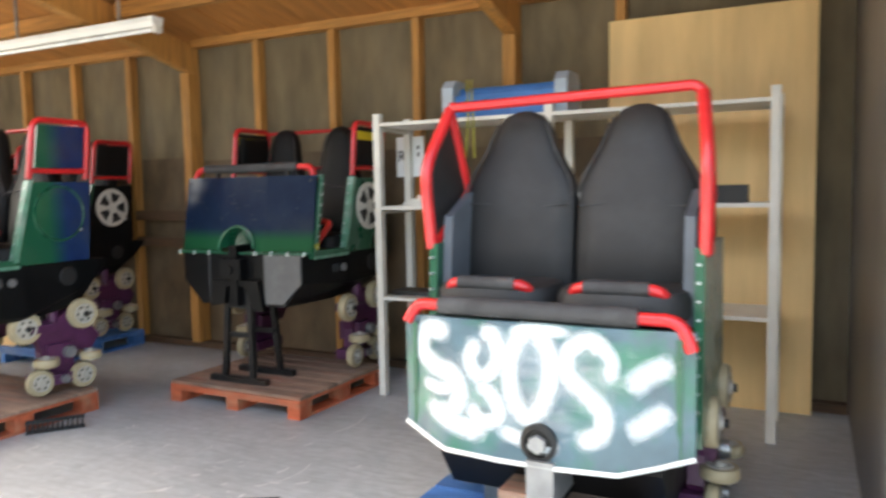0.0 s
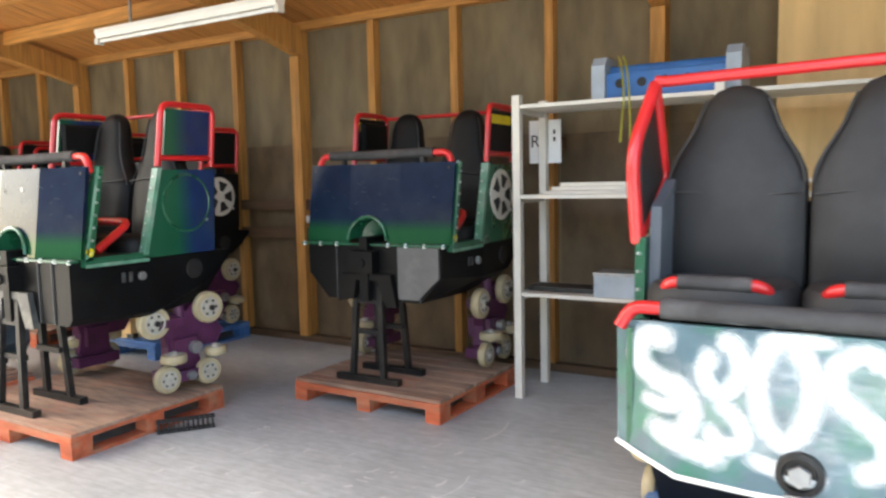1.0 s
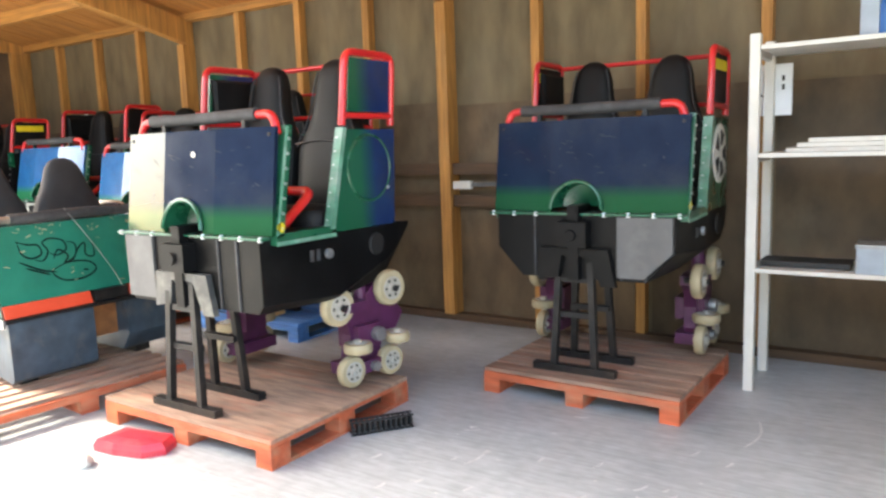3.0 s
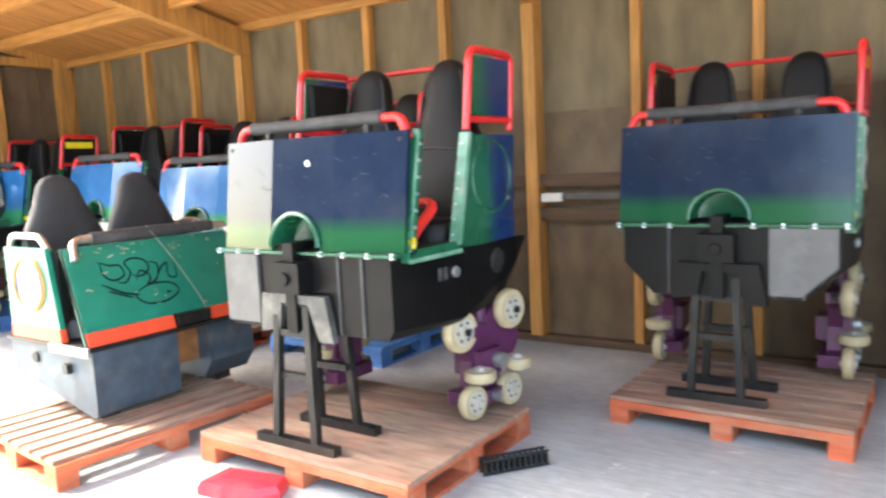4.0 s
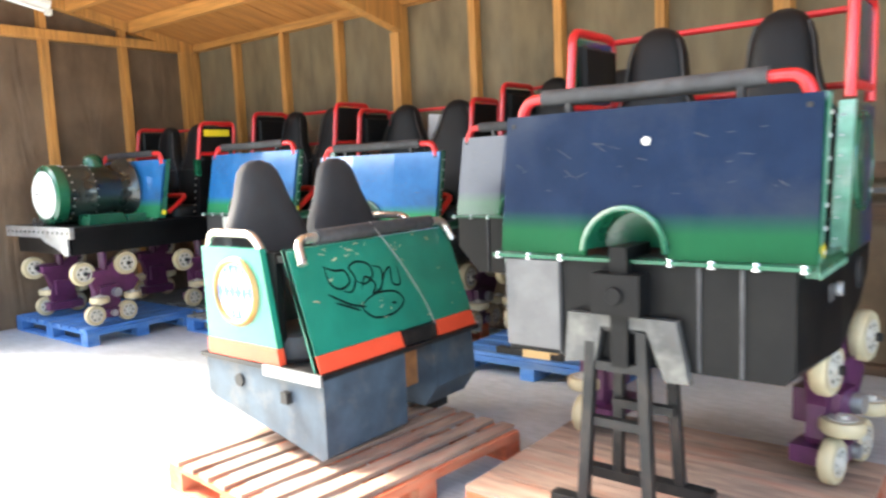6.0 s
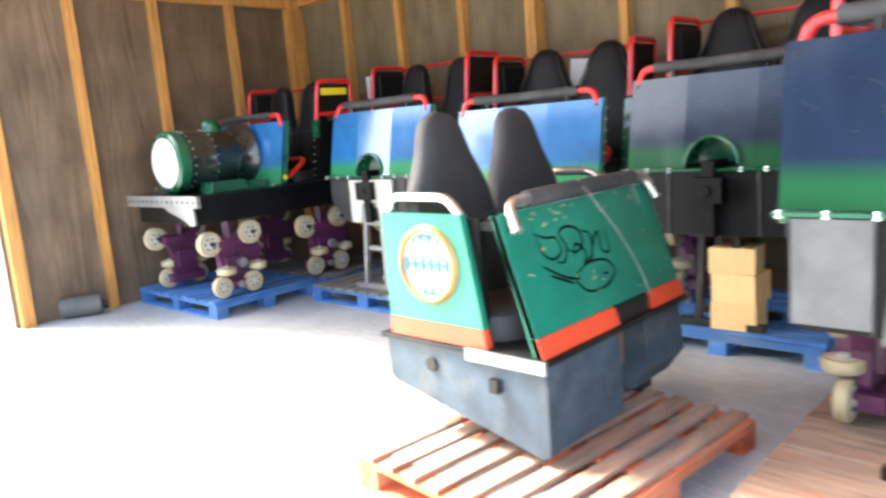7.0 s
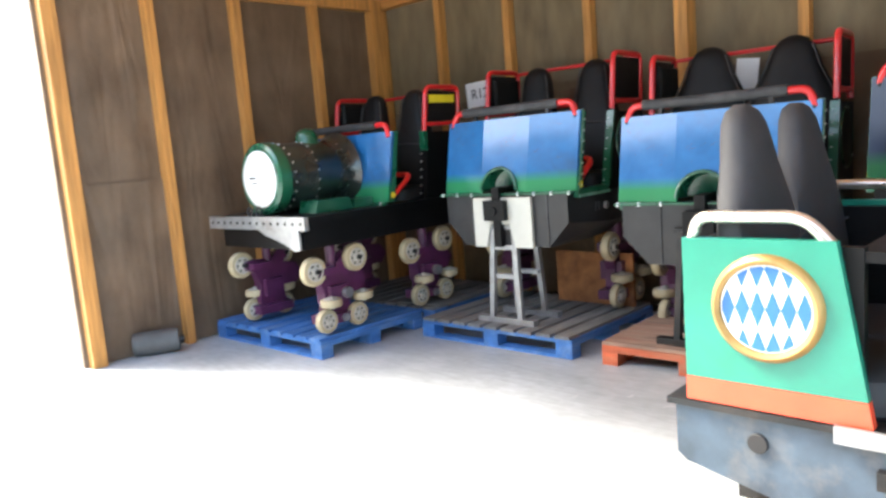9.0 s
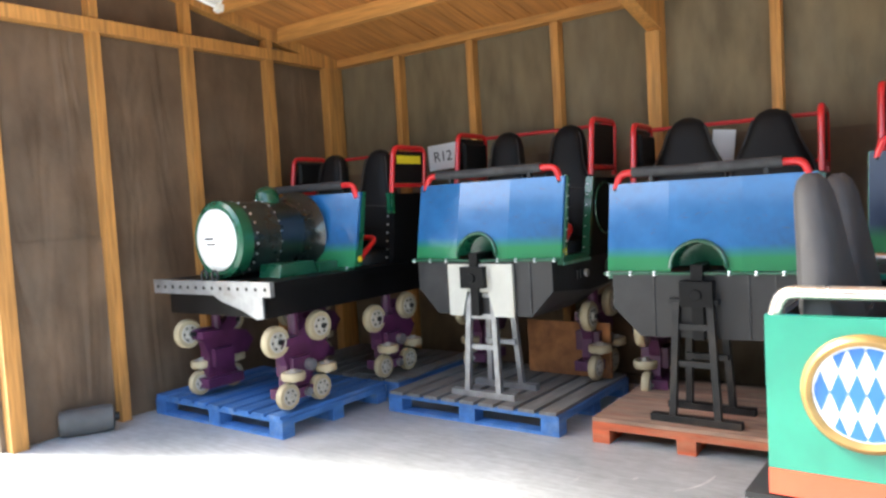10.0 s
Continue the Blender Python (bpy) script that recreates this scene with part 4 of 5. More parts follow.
# ---- locomotive-shaped lead car ----
def loco(m):
    c = thing("locomotive_car", m, "green steam locomotive coaster car with black boiler", "ride car", "coaster cars")
    part("underframe", B(-0.5, 0.5, -0.7, 1.0, 0.76, 0.94), BLACK, c, "black underframe", bevel=0.01)
    fp = bmesh.new()
    prism(fp, [(-0.58, -0.72), (0.58, -0.72), (0.58, 0.1), (0.53, 1.05), (-0.53, 1.05), (-0.58, 0.1)], "z", 0.94, 0.985)
    part("footplate", fp, BLACK, c, bevel=0.005)
    part("buffer_beam", B(-0.6, 0.6, -0.755, -0.722, 0.9, 0.99), LIGHT_STEEL, c, "scuffed silver buffer beam", bevel=0.004)
    bm = bmesh.new()
    prism(bm, [(0.02, 0.899), (0.5, 0.899), (0.5, 0.765), (0.44, 0.755), (0.3, 0.81), (0.1, 0.86)], "y", -0.735, -0.722)
    part("apron", bm, LIGHT_STEEL, c, "torn pale sheet metal apron")
    bm = bmesh.new()
    for k in range(14):
        disc(bm, "y", (-0.55 + k * 0.085, -0.755, 0.945), 0.012, -0.003, 8)
    tagged(part("beam_holes", bm, STEEL, c), kind="stuff")
    part("boiler_flare", lathe(bmesh.new(), [(0.242, -0.1), (0.25, -0.05), (0.27, -0.005), (0.3, 0.03)], "y", (0, 0, 1.245), 40), BOILER, c, "black flared boiler skirt", smooth=True)
    part("disc_mark", B(-0.05, 0.03, -0.714, -0.708, 1.25, 1.262), PAD, c)
    part("disc_mark", B(-0.03, 0.05, -0.714, -0.708, 1.215, 1.224), PAD, c)
    for x in (-0.06, 0.05):
        part("coupling_loop", tube(bmesh.new(), [(x + 0.03 * math.cos(k * 0.628), -0.73, 1.02 + 0.035 * math.sin(k * 0.628)) for k in range(10)], 0.008, 6, True), RUBBER, c, smooth=True)
    zc, r = 1.245, 0.24
    part("boiler", lathe(bmesh.new(), [(r, -0.58), (r, -0.34), (r + 0.004, -0.335), (r + 0.004, -0.31), (r, -0.305), (r, 0.06)], "y", (0, 0, zc), 40), BOILER, c, "glossy black riveted boiler barrel", smooth=True)
    part("smokebox_ring", lathe(bmesh.new(), [(r * 0.8, -0.655), (r * 0.95, -0.66), (r + 0.012, -0.645), (r + 0.014, -0.6), (r + 0.012, -0.56), (r - 0.01, -0.55)], "y", (0, 0, zc), 40), GREEN, c, "glossy green front ring", smooth=True)
    part("front_disc", lathe(bmesh.new(), [(r * 0.84, -0.655), (r * 0.84, -0.665), (r * 0.7, -0.69), (r * 0.4, -0.705), (0.0, -0.71)], "y", (0, 0, zc), 40), GLOSS_WHITE, c, "domed white front disc", smooth=True)
    bm = bmesh.new()
    for y in (-0.52, -0.32, -0.05):
        for k in range(22):
            a = k * math.tau / 22
            lathe(bm, [(0.009, -0.006), (0.007, 0.006)], "z", (0, 0, 0), 5)
            bm.verts.ensure_lookup_table()
            for v in bm.verts[-10:]:
                v.co = Matrix.Translation((0, y, zc)) @ Matrix.Rotation(a, 4, "Y") @ Matrix.Translation((0, 0, r + 0.003)) @ v.co
    tagged(part("boiler_rivets", bm, BOLT, c), kind="stuff")
    part("dome", lathe(bmesh.new(), [(0.1, -0.03), (0.085, 0.01), (0.085, 0.05), (0.07, 0.085), (0.04, 0.105), (0.0, 0.11)], "z", (0.0, -0.22, zc + r - 0.01), 24), GREEN, c, "green steam dome", smooth=True)
    for s in (-1, 1):
        bm = bmesh.new()
        prism(bm, [(-0.5, 0.986), (-0.48, 1.07), (-0.2, 1.07), (-0.17, 0.986)], "x", s * 0.2, s * 0.4)
        part("splasher", bm, GREEN, c, bevel=0.02)
        part("running_board", B(min(s * 0.2, s * 0.42), max(s * 0.2, s * 0.42), -0.17, 0.0, 0.986, 1.05), GREEN, c, bevel=0.01)
        a, b = (0.505, 0.545) if s > 0 else (-0.545, -0.505)
        bm = bmesh.new()
        prism(bm, [(0.066, 1.0), (0.166, 1.51), (0.2, 1.51), (0.11, 1.0)], "x", a, b)
        part("front_pillar", bm, GREEN, c, bevel=0.006)
        part("sticker", disc(bmesh.new(), "x", (s * 0.545, 0.095, 1.05), 0.022, s * 0.004, 16), YELLOW, c)
        bm = bmesh.new()
        prism(bm, [(0.445, 0.99), (0.5, 1.49), (0.93, 1.49), (0.93, 0.99)], "x", a, b)
        sp = part("side_panel", bm, BLACK, c, bevel=0.008)
        bm = bmesh.new()
        for k in range(8):
            lathe(bm, [(0.008, 0), (0.007, 0.01)], "y", (s * 0.5, 0.425 + k * 0.008, 1.03 + k * 0.06), 6)
        tagged(part("rivets", bm, BOLT, sp), kind="stuff")
        part("edge_trim", B(a - 0.004, b + 0.004, 0.46, 0.5, 1.35, 1.5), GREEN, sp)
        wing(c, s, 1.5, 1.83, 0.49, 0.87, VINYL, True)
        bogie(c, s, -0.42, 0.74, 0.4)
        bogie(c, s, 0.5, 0.74, 0.4)
    front_panel(c, PANEL_SKYLIT, 0.0, 0.12, 1.0, 1.51)
    bm = bmesh.new()
    prism(bm, [(0.93, 0.99), (0.95, 1.48), (0.98, 1.48), (0.96, 0.99)], "x", -0.52, 0.52)
    part("back_panel", bm, BLACK, c)
    part("back_rail", tube(bmesh.new(), [(-0.53, 0.9, 1.81), (0.53, 0.9, 1.81)], 0.014), RED, c, smooth=True)
    for x in (-0.24, 0.24):
        seat(c, x, 0.62, 1.03, VINYL, 0.81)
        part("lap_bar", tube(bmesh.new(), rounded([(x - 0.2, 0.2, 1.04), (x - 0.2, 0.4, 1.18), (x + 0.2, 0.4, 1.18), (x + 0.2, 0.2, 1.04)], 0.07), 0.021), RED, c, "red lap bar", smooth=True)
    bar = part("grab_bar", tube(bmesh.new(), rounded([(-0.51, 0.14, 1.47), (-0.48, 0.145, 1.565), (0.48, 0.145, 1.565), (0.51, 0.14, 1.47)], 0.09, 6), 0.021), RED, c, smooth=True)
    part("foam_sleeve", tube(bmesh.new(), [(-0.4, 0.145, 1.567), (0.38, 0.145, 1.567)], 0.03, 12), PAD, bar, smooth=True)


loco(pose(-10.13, 3.6, 0, 0, 0, 0))


# ---- older low car beside the opening ----
def clip_to_disc(shape, r, n=32):
    """The part of a convex polygon that lies inside a disc of radius r about the origin."""
    for k in range(n):
        cx, cy = math.cos(math.tau * k / n), math.sin(math.tau * k / n)
        kept = []
        for a, b in zip(shape, shape[1:] + shape[:1]):
            da, db = a[0] * cx + a[1] * cy - r, b[0] * cx + b[1] * cy - r
            if da <= 0:
                kept.append(a)
            if da * db < 0:
                f = da / (da - db)
                kept.append((a[0] + (b[0] - a[0]) * f, a[1] + (b[1] - a[1]) * f))
        shape = kept
    return shape


def old_car(m):
    c = thing("old_car", m, "teal and orange old coaster car with blue lozenge medallion", "ride car", "coaster cars")
    Z0, Z1, HW = 0.545, 1.04, 0.53

    def fy(z):
        return 0.165 * (z - Z0) / (Z1 - Z0)

    def slab(name, z0, z1, mat, x0, x1, lift=0.0, lab=""):
        bm = bmesh.new()
        prism(bm, [(fy(z0) - lift, z0), (fy(z1) - lift, z1), (fy(z1) + 0.03, z1), (fy(z0) + 0.03, z0)], "x", x0, x1)
        return part(name, bm, mat, c, lab, bevel=0.004)

    fp = slab("front_panel", Z0 + 0.072, Z1, TEAL, -HW, HW, 0, "teal front panel with a scribbled tag")
    slab("orange_band", Z0, Z0 + 0.07, ORANGE, -HW, -0.02, 0.002)
    slab("orange_band", Z0, Z0 + 0.07, ORANGE, 0.24, HW, 0.002)
    # Socket block in dark steel, which also stands in for the notch's shadow.
    part("front_socket", B(0.0, 0.22, 0.004, 0.06, Z0, Z0 + 0.069), STEEL, c, "drawbar socket, dark for the notch's shadow", bevel=0.02)

    def place(u, v, lift):
        return Vector((u, fy(v) - lift - 0.001, v))
    marks = [[(-0.36, 0.95), (-0.35, 0.88), (-0.3, 0.85), (-0.24, 0.87), (-0.25, 0.92), (-0.31, 0.93), (-0.37, 0.955)],
             [(-0.29, 0.84), (-0.24, 0.83), (-0.2, 0.88), (-0.22, 0.93), (-0.17, 0.95), (-0.1, 0.93), (-0.09, 0.88), (-0.15, 0.85), (-0.2, 0.87)],
             [(-0.18, 0.83), (-0.14, 0.88), (-0.09, 0.84), (-0.12, 0.8), (-0.05, 0.83), (-0.03, 0.9), (-0.08, 0.92)],
             [(-0.07, 0.8), (-0.02, 0.87), (0.03, 0.9), (0.02, 0.83), (0.07, 0.82), (0.08, 0.9)],
             [(-0.38, 0.84), (-0.27, 0.78), (-0.18, 0.755)], [(-0.35, 0.8), (-0.22, 0.745)],
             [(-0.2, 0.77), (-0.1, 0.8), (0.02, 0.79), (0.06, 0.74), (-0.02, 0.7), (-0.14, 0.7), (-0.2, 0.74), (-0.2, 0.77)], [(-0.02, 0.745), (0.01, 0.74)]]
    bm = bmesh.new()
    for line in marks:
        ribbon(bm, line, 0.01, place)
    part("scribbled_tag", bm, TAG_INK, fp, "dark scribbled marker tag")
    bm, r3 = bmesh.new(), random.Random(5)
    for k in range(34):
        u, v, ln = r3.uniform(-0.5, 0.48), r3.choice((r3.uniform(0.63, 1.02), r3.uniform(0.97, 1.03))), r3.uniform(0.006, 0.035)
        ribbon(bm, [(u, v), (u + ln * 0.5, v + r3.uniform(-0.008, 0.008)), (u + ln, v + r3.uniform(-0.012, 0.012))], r3.uniform(0.002, 0.007), place)
    tagged(part("paint_chips", bm, CREAM, fp, "pale chips in the paint"), kind="stuff")
    for s in (-1, 1):
        a, b = (HW - 0.03, HW) if s > 0 else (-HW, -HW + 0.03)
        bm = bmesh.new()
        prism(bm, [(0.002, Z0), (0.167, Z1), (0.19, Z1), (0.04, Z0)], "x", a, b)
        part("front_side", bm, TEAL, c, bevel=0.004)
        bm = bmesh.new()
        q = (Z0 + 0.07 - Z0) / (Z1 - Z0)
        prism(bm, [(0.25 + 0.086 * q, Z0 + 0.072), (0.336, Z1), (0.758, Z1), (0.757, Z0 + 0.072)], "x", a, b)
        sp = part("side_panel", bm, TEAL, c, "teal fibreglass side panel", bevel=0.01)
        bm = bmesh.new()
        prism(bm, [(0.25, Z0), (0.25 + 0.086 * q, Z0 + 0.07), (0.757, Z0 + 0.07), (0.757, Z0)], "x", a - 0.003, b + 0.003)
        part("orange_band", bm, ORANGE, c, bevel=0.006)
        cy, cz, o = 0.517, 0.845, s * HW
        part("medallion_rim", lathe(bmesh.new(), [(0.124, 0), (0.128, s * 0.014), (0.14, s * 0.02), (0.15, s * 0.014), (0.156, 0)], "x", (o, cy, cz), 40), GOLD, sp, "tarnished gold ring", smooth=True)
        md = part("medallion", lathe(bmesh.new(), [(0.131, 0), (0.131, s * 0.006), (0.1, s * 0.0065)], "x", (o, cy, cz), 40), GLOSS_WHITE, sp, "white disc with bright blue lozenges")
        dy, dz = 0.042, 0.114
        for i in range(-3, 3):
            for j in (-1, 0, 1):
                y, z = (i + 0.5) * dy, j * dz
                shape = [(y + p * dy * 0.49, z + g * dz * 0.49) for p, g in ((1, 0), (0, 1), (-1, 0), (0, -1))]
                shape = clip_to_disc(shape, 0.121)
                if len(shape) > 2:
                    bm = bmesh.new()
                    bm.faces.new([bm.verts.new((o + s * 0.0085, cy + p, cz + g)) for p, g in shape])
                    part("lozenge", bm, LOZENGE, sp)
        part("corner_rail", tube(bmesh.new(), rounded([(s * 0.5, 0.35, Z1 - 0.02), (s * 0.5, 0.42, Z1 + 0.06), (s * 0.5, 0.72, Z1 + 0.06), (s * 0.5, 0.74, Z1 - 0.02)], 0.06), 0.019), CHROME, c, "worn chrome rail", smooth=True)
        part("seat_side", B(min(s * 0.46, s * 0.495), max(s * 0.46, s * 0.495), 0.28, 0.74, 0.55, 1.02), BLACK, c)
    bar = part("grab_bar", tube(bmesh.new(), rounded([(-0.5, 0.1, Z1 - 0.06), (-0.48, 0.15, Z1 + 0.04), (0.48, 0.15, Z1 + 0.04), (0.5, 0.1, Z1 - 0.06)], 0.1, 6), 0.021), CHROME, c, "worn chrome grab bar", smooth=True)
    part("foam_sleeve", tube(bmesh.new(), [(-0.38, 0.15, Z1 + 0.04), (0.0, 0.15, Z1 + 0.045), (0.38, 0.15, Z1 + 0.04)], 0.032), PAD, bar, "split grey foam sleeve", smooth=True)
    part("back_panel", B(-0.5, 0.5, 0.735, 0.757, 0.55, Z1 - 0.02), BLACK, c)
    part("dash", B(-0.49, 0.49, 0.18, 0.3, Z1 - 0.06, Z1 - 0.03), BLACK, c)
    for x in (-0.25, 0.25):
        seat(c, x, 0.58, 0.6, FABRIC, 0.82, 0.24, 0.9, True)
    bm = bmesh.new()
    prism(bm, [(0.0, 0.52), (0.0, 0.19), (0.03, 0.17), (0.12, 0.19), (0.77, 0.335), (0.8, 0.36), (0.8, 0.52)], "x", -0.52, -0.02)
    part("steel_pontoon", bm, BLUE_STEEL, c, "blue-grey steel underbody", bevel=0.012)
    bm = bmesh.new()
    prism(bm, [(0.02, 0.52), (0.0, 0.3), (0.08, 0.19), (0.62, 0.2), (0.8, 0.33), (0.8, 0.52)], "x", 0.2, 0.52)
    part("steel_pontoon", bm, BLUE_STEEL, c, bevel=0.012)
    part("cross_member", B(-0.02, 0.2, 0.12, 0.7, 0.3, 0.5), RUST, c, bevel=0.01)
    part("cover_plate", B(-0.54, 0.54, -0.015, 0.82, 0.521, 0.5405), STEEL, c, "dark steel deck", bevel=0.004)
    for s in (-1, 1):
        part("deck_edge", B(min(s * 0.541, s * 0.555), max(s * 0.541, s * 0.555), -0.02, 0.34, 0.5, 0.547), LIGHT_STEEL, c, "scuffed aluminium deck edge", bevel=0.004)
    for s in (-1, 1):
        part("tube_end", disc(bmesh.new(), "x", (s * 0.52, 0.55, 0.44), 0.03, s * 0.012, 16), RUBBER, c)
        part("side_lug", B(min(s * 0.52, s * 0.55), max(s * 0.52, s * 0.54), 0.2, 0.24, 0.39, 0.44), STEEL, c, bevel=0.006)
    part("loose_wire", tube(bmesh.new(), rounded([(-0.06, 0.14, Z1 + 0.08), (0.02, 0.02, 0.92), (0.12, -0.03, 0.72), (0.16, -0.04, 0.62)], 0.1), 0.003, 6), P_GREY, c, "loose pale wire", smooth=True)
    part("skid", B(-0.45, -0.35, 0.08, 0.2, 0.142, 0.21), STEEL, c)
    part("skid", B(-0.3, -0.2, 0.6, 0.7, 0.142, 0.33), STEEL, c)
    part("skid", B(0.3, 0.4, 0.1, 0.6, 0.142, 0.2), STEEL, c)


old_car(pose(-5.857, 2.63, 0, 0, 0, 90))


# ---- graffiti car ----
def graffiti_car(m):
    c = thing("graffiti_car", m, "green coaster car with white graffiti and black seats", "ride car", "coaster cars")
    HW = 0.55

    def fy(u, v):
        return 0.0 + 0.1 * (v - 0.46) / 0.46 + (max(0.0, abs(u) - 0.32)) * 0.55 * (1 - (v - 0.46) / 0.55)

    def place(u, v, lift):
        return Vector((u, fy(u, v) - lift - 0.001, v))
    bm = bmesh.new()
    us = [-HW, -0.44, -0.32, -0.1, 0.1, 0.32, 0.44, HW]
    bottom = [0.5, 0.475, 0.455, 0.445, 0.445, 0.455, 0.475, 0.5]
    rows = [[Vector((u, fy(u, v0 + (0.925 - v0) * k / 4), v0 + (0.925 - v0) * k / 4)) for k in range(5)] for u, v0 in zip(us, bottom)]
    fr = [[bm.verts.new(p) for p in r] for r in rows]
    bk = [[bm.verts.new(p + Vector((0, 0.03, 0))) for p in r] for r in rows]
    for g, flip in ((fr, 1), (bk, -1)):
        for a, b in zip(g, g[1:]):
            for i in range(4):
                bm.faces.new((a[i], b[i], b[i + 1], a[i + 1])[::flip])
    for a, b, a2, b2 in zip(fr, fr[1:], bk, bk[1:]):
        bm.faces.new((a[0], a2[0], b2[0], b[0]))
        bm.faces.new((a2[4], a[4], b[4], b2[4]))
    for g, g2 in ((fr[0], bk[0]), (fr[-1], bk[-1])):
        for i in range(4):
            bm.faces.new((g[i], g[i + 1], g2[i + 1], g2[i]))
    fp = part("front_panel", bm, HAZE_BLUE, c, "blue-green front panel under graffiti", smooth=True)
    strokes = [
        ([(-0.34, 0.86), (-0.44, 0.88), (-0.47, 0.8), (-0.4, 0.74), (-0.32, 0.72), (-0.28, 0.65), (-0.32, 0.58), (-0.4, 0.58)], 0.075),
        ([(-0.46, 0.68), (-0.38, 0.66), (-0.3, 0.68)], 0.05),
        ([(-0.44, 0.6), (-0.3, 0.55), (-0.16, 0.52)], 0.07),
        ([(-0.22, 0.88), (-0.16, 0.87), (-0.14, 0.78), (-0.2, 0.72), (-0.25, 0.78), (-0.22, 0.86)], 0.06),
        ([(-0.22, 0.7), (-0.15, 0.66), (-0.12, 0.59), (-0.19, 0.57), (-0.24, 0.63)], 0.055),
        ([(-0.03, 0.9), (0.05, 0.84), (0.06, 0.7), (0.0, 0.6), (-0.07, 0.66), (-0.09, 0.78), (-0.06, 0.87), (-0.02, 0.9)], 0.065),
        ([(0.26, 0.84), (0.2, 0.88), (0.13, 0.84), (0.13, 0.76), (0.2, 0.7), (0.26, 0.64), (0.25, 0.57), (0.17, 0.54)], 0.065),
        ([(0.22, 0.88), (0.28, 0.82), (0.27, 0.74)], 0.05),
        ([(0.34, 0.72), (0.4, 0.78), (0.49, 0.82)], 0.075), ([(0.34, 0.58), (0.41, 0.62), (0.48, 0.67)], 0.075),
        ([(-0.12, 0.55), (0.0, 0.52), (0.12, 0.51)], 0.05), ([(-0.1, 0.89), (0.0, 0.905), (0.14, 0.9)], 0.04)]
    for k, (line, w) in enumerate(strokes):
        part("graffiti_stroke", soft_ribbon(bmesh.new(), line, w * 1.5, place, 0.003 + k * 0.0004), SPRAY, fp, "white sprayed graffiti stroke")
    for k, line in enumerate(([(-0.47, 0.76), (-0.2, 0.7), (0.1, 0.72), (0.3, 0.7)], [(-0.45, 0.6), (-0.1, 0.6), (0.25, 0.58)], [(-0.3, 0.84), (0.0, 0.82), (0.46, 0.74)])):
        part("spray_haze", soft_ribbon(bmesh.new(), line, 0.26, place, 0.0012 + k * 0.0004, 0.28), SPRAY, fp, "thin white spray haze")
    edge = [Vector((u, fy(u, v) - 0.008, v - 0.004)) for u, v in zip(us, bottom)]
    part("lower_trim", tube(bmesh.new(), edge, 0.009, 8), GLOSS_WHITE, fp, "pale scuffed lower trim", smooth=True)
    part("badge", lathe(bmesh.new(), [(0.07, 0.0), (0.068, -0.015), (0.05, -0.02), (0.045, -0.008), (0.02, -0.008), (0.0, -0.012)], "y", (0.04, fy(0.04, 0.52) - 0.002, 0.52), 24), STEEL, fp, "round dark drawbar boss", smooth=True)
    part("badge_star", disc(bmesh.new(), "y", (0.04, -0.005, 0.52), 0.035, -0.018, 6), LIGHT_STEEL, fp)
    bm = loft(bmesh.new(), [[Vector(p) for p in ((-0.46, y, 0.5), (-0.44, y, z), (0.44, y, z), (0.46, y, 0.5))] for y, z in ((0.16, 0.4), (0.3, 0.2), (0.9, 0.2), (1.1, 0.35))])
    part("hull", bm, BLACK, c, "black underbody", bevel=0.02)
    for s in (-1, 1):
        a, b = (HW - 0.035, HW) if s > 0 else (-HW, -HW + 0.035)
        bm = bmesh.new()
        prism(bm, [(0.3, 0.47), (0.34, 1.19), (0.95, 1.19), (0.98, 0.47)], "x", a, b)
        sp = part("side_panel", bm, GREEN, c, "dark green side panel", bevel=0.008)
        bm = bmesh.new()
        for k in range(9):
            z = 0.6 + k * 0.066
            tube(bm, [(s * (HW - 0.018), 0.32 + (z - 0.5) * 0.05, z), (s * (HW - 0.018), 0.275 + (z - 0.5) * 0.05, z + 0.006)], 0.006, 6)
        tagged(part("edge_bolts", bm, BOLT, sp), kind="stuff")
        bm = bmesh.new()
        prism(bm, [(0.36, 0.9), (0.4, 1.3), (0.62, 1.4), (0.62, 0.9)], "x", s * 0.47, s * 0.51)
        part("inner_side", bm, SLATE, c, "slate grey padded inner side", bevel=0.012)
        part("side_sheet", B(s * 0.5 - 0.01, s * 0.5 + 0.01, 0.1, 0.32, 0.47, 0.9), GREEN, c)
        loop = [(s * 0.55, 0.36, 1.17), (s * 0.56, 0.32, 1.5), (s * 0.52, 0.5, 1.755)]
        part("side_tube", tube(bmesh.new(), rounded(loop, 0.1), 0.025, 12), RED, c, "red tubular frame", smooth=True)
        part("rear_tube", tube(bmesh.new(), rounded([(s * 0.55, 0.36, 1.17), (s * 0.53, 0.7, 1.4), (s * 0.52, 0.5, 1.755)], 0.06), 0.02, 10), RED, c, smooth=True)
        bm = bmesh.new()
        prism(bm, [(0.36, 1.22), (0.335, 1.48), (0.5, 1.72), (0.66, 1.41)], "x", s * 0.535 - 0.006, s * 0.535 + 0.006)
        part("side_board", bm, GREY_BLACK, c)
        bogie(c, s, 0.75, 0.45, 0.5).matrix_local = Matrix.Translation((0, 0, -0.1))
    part("top_rail", tube(bmesh.new(), rounded([(-0.52, 0.5, 1.77), (-0.49, 0.5, 1.765), (0.49, 0.5, 1.785), (0.52, 0.5, 1.76)], 0.05), 0.021, 12), RED, c, "red top rail", smooth=True)
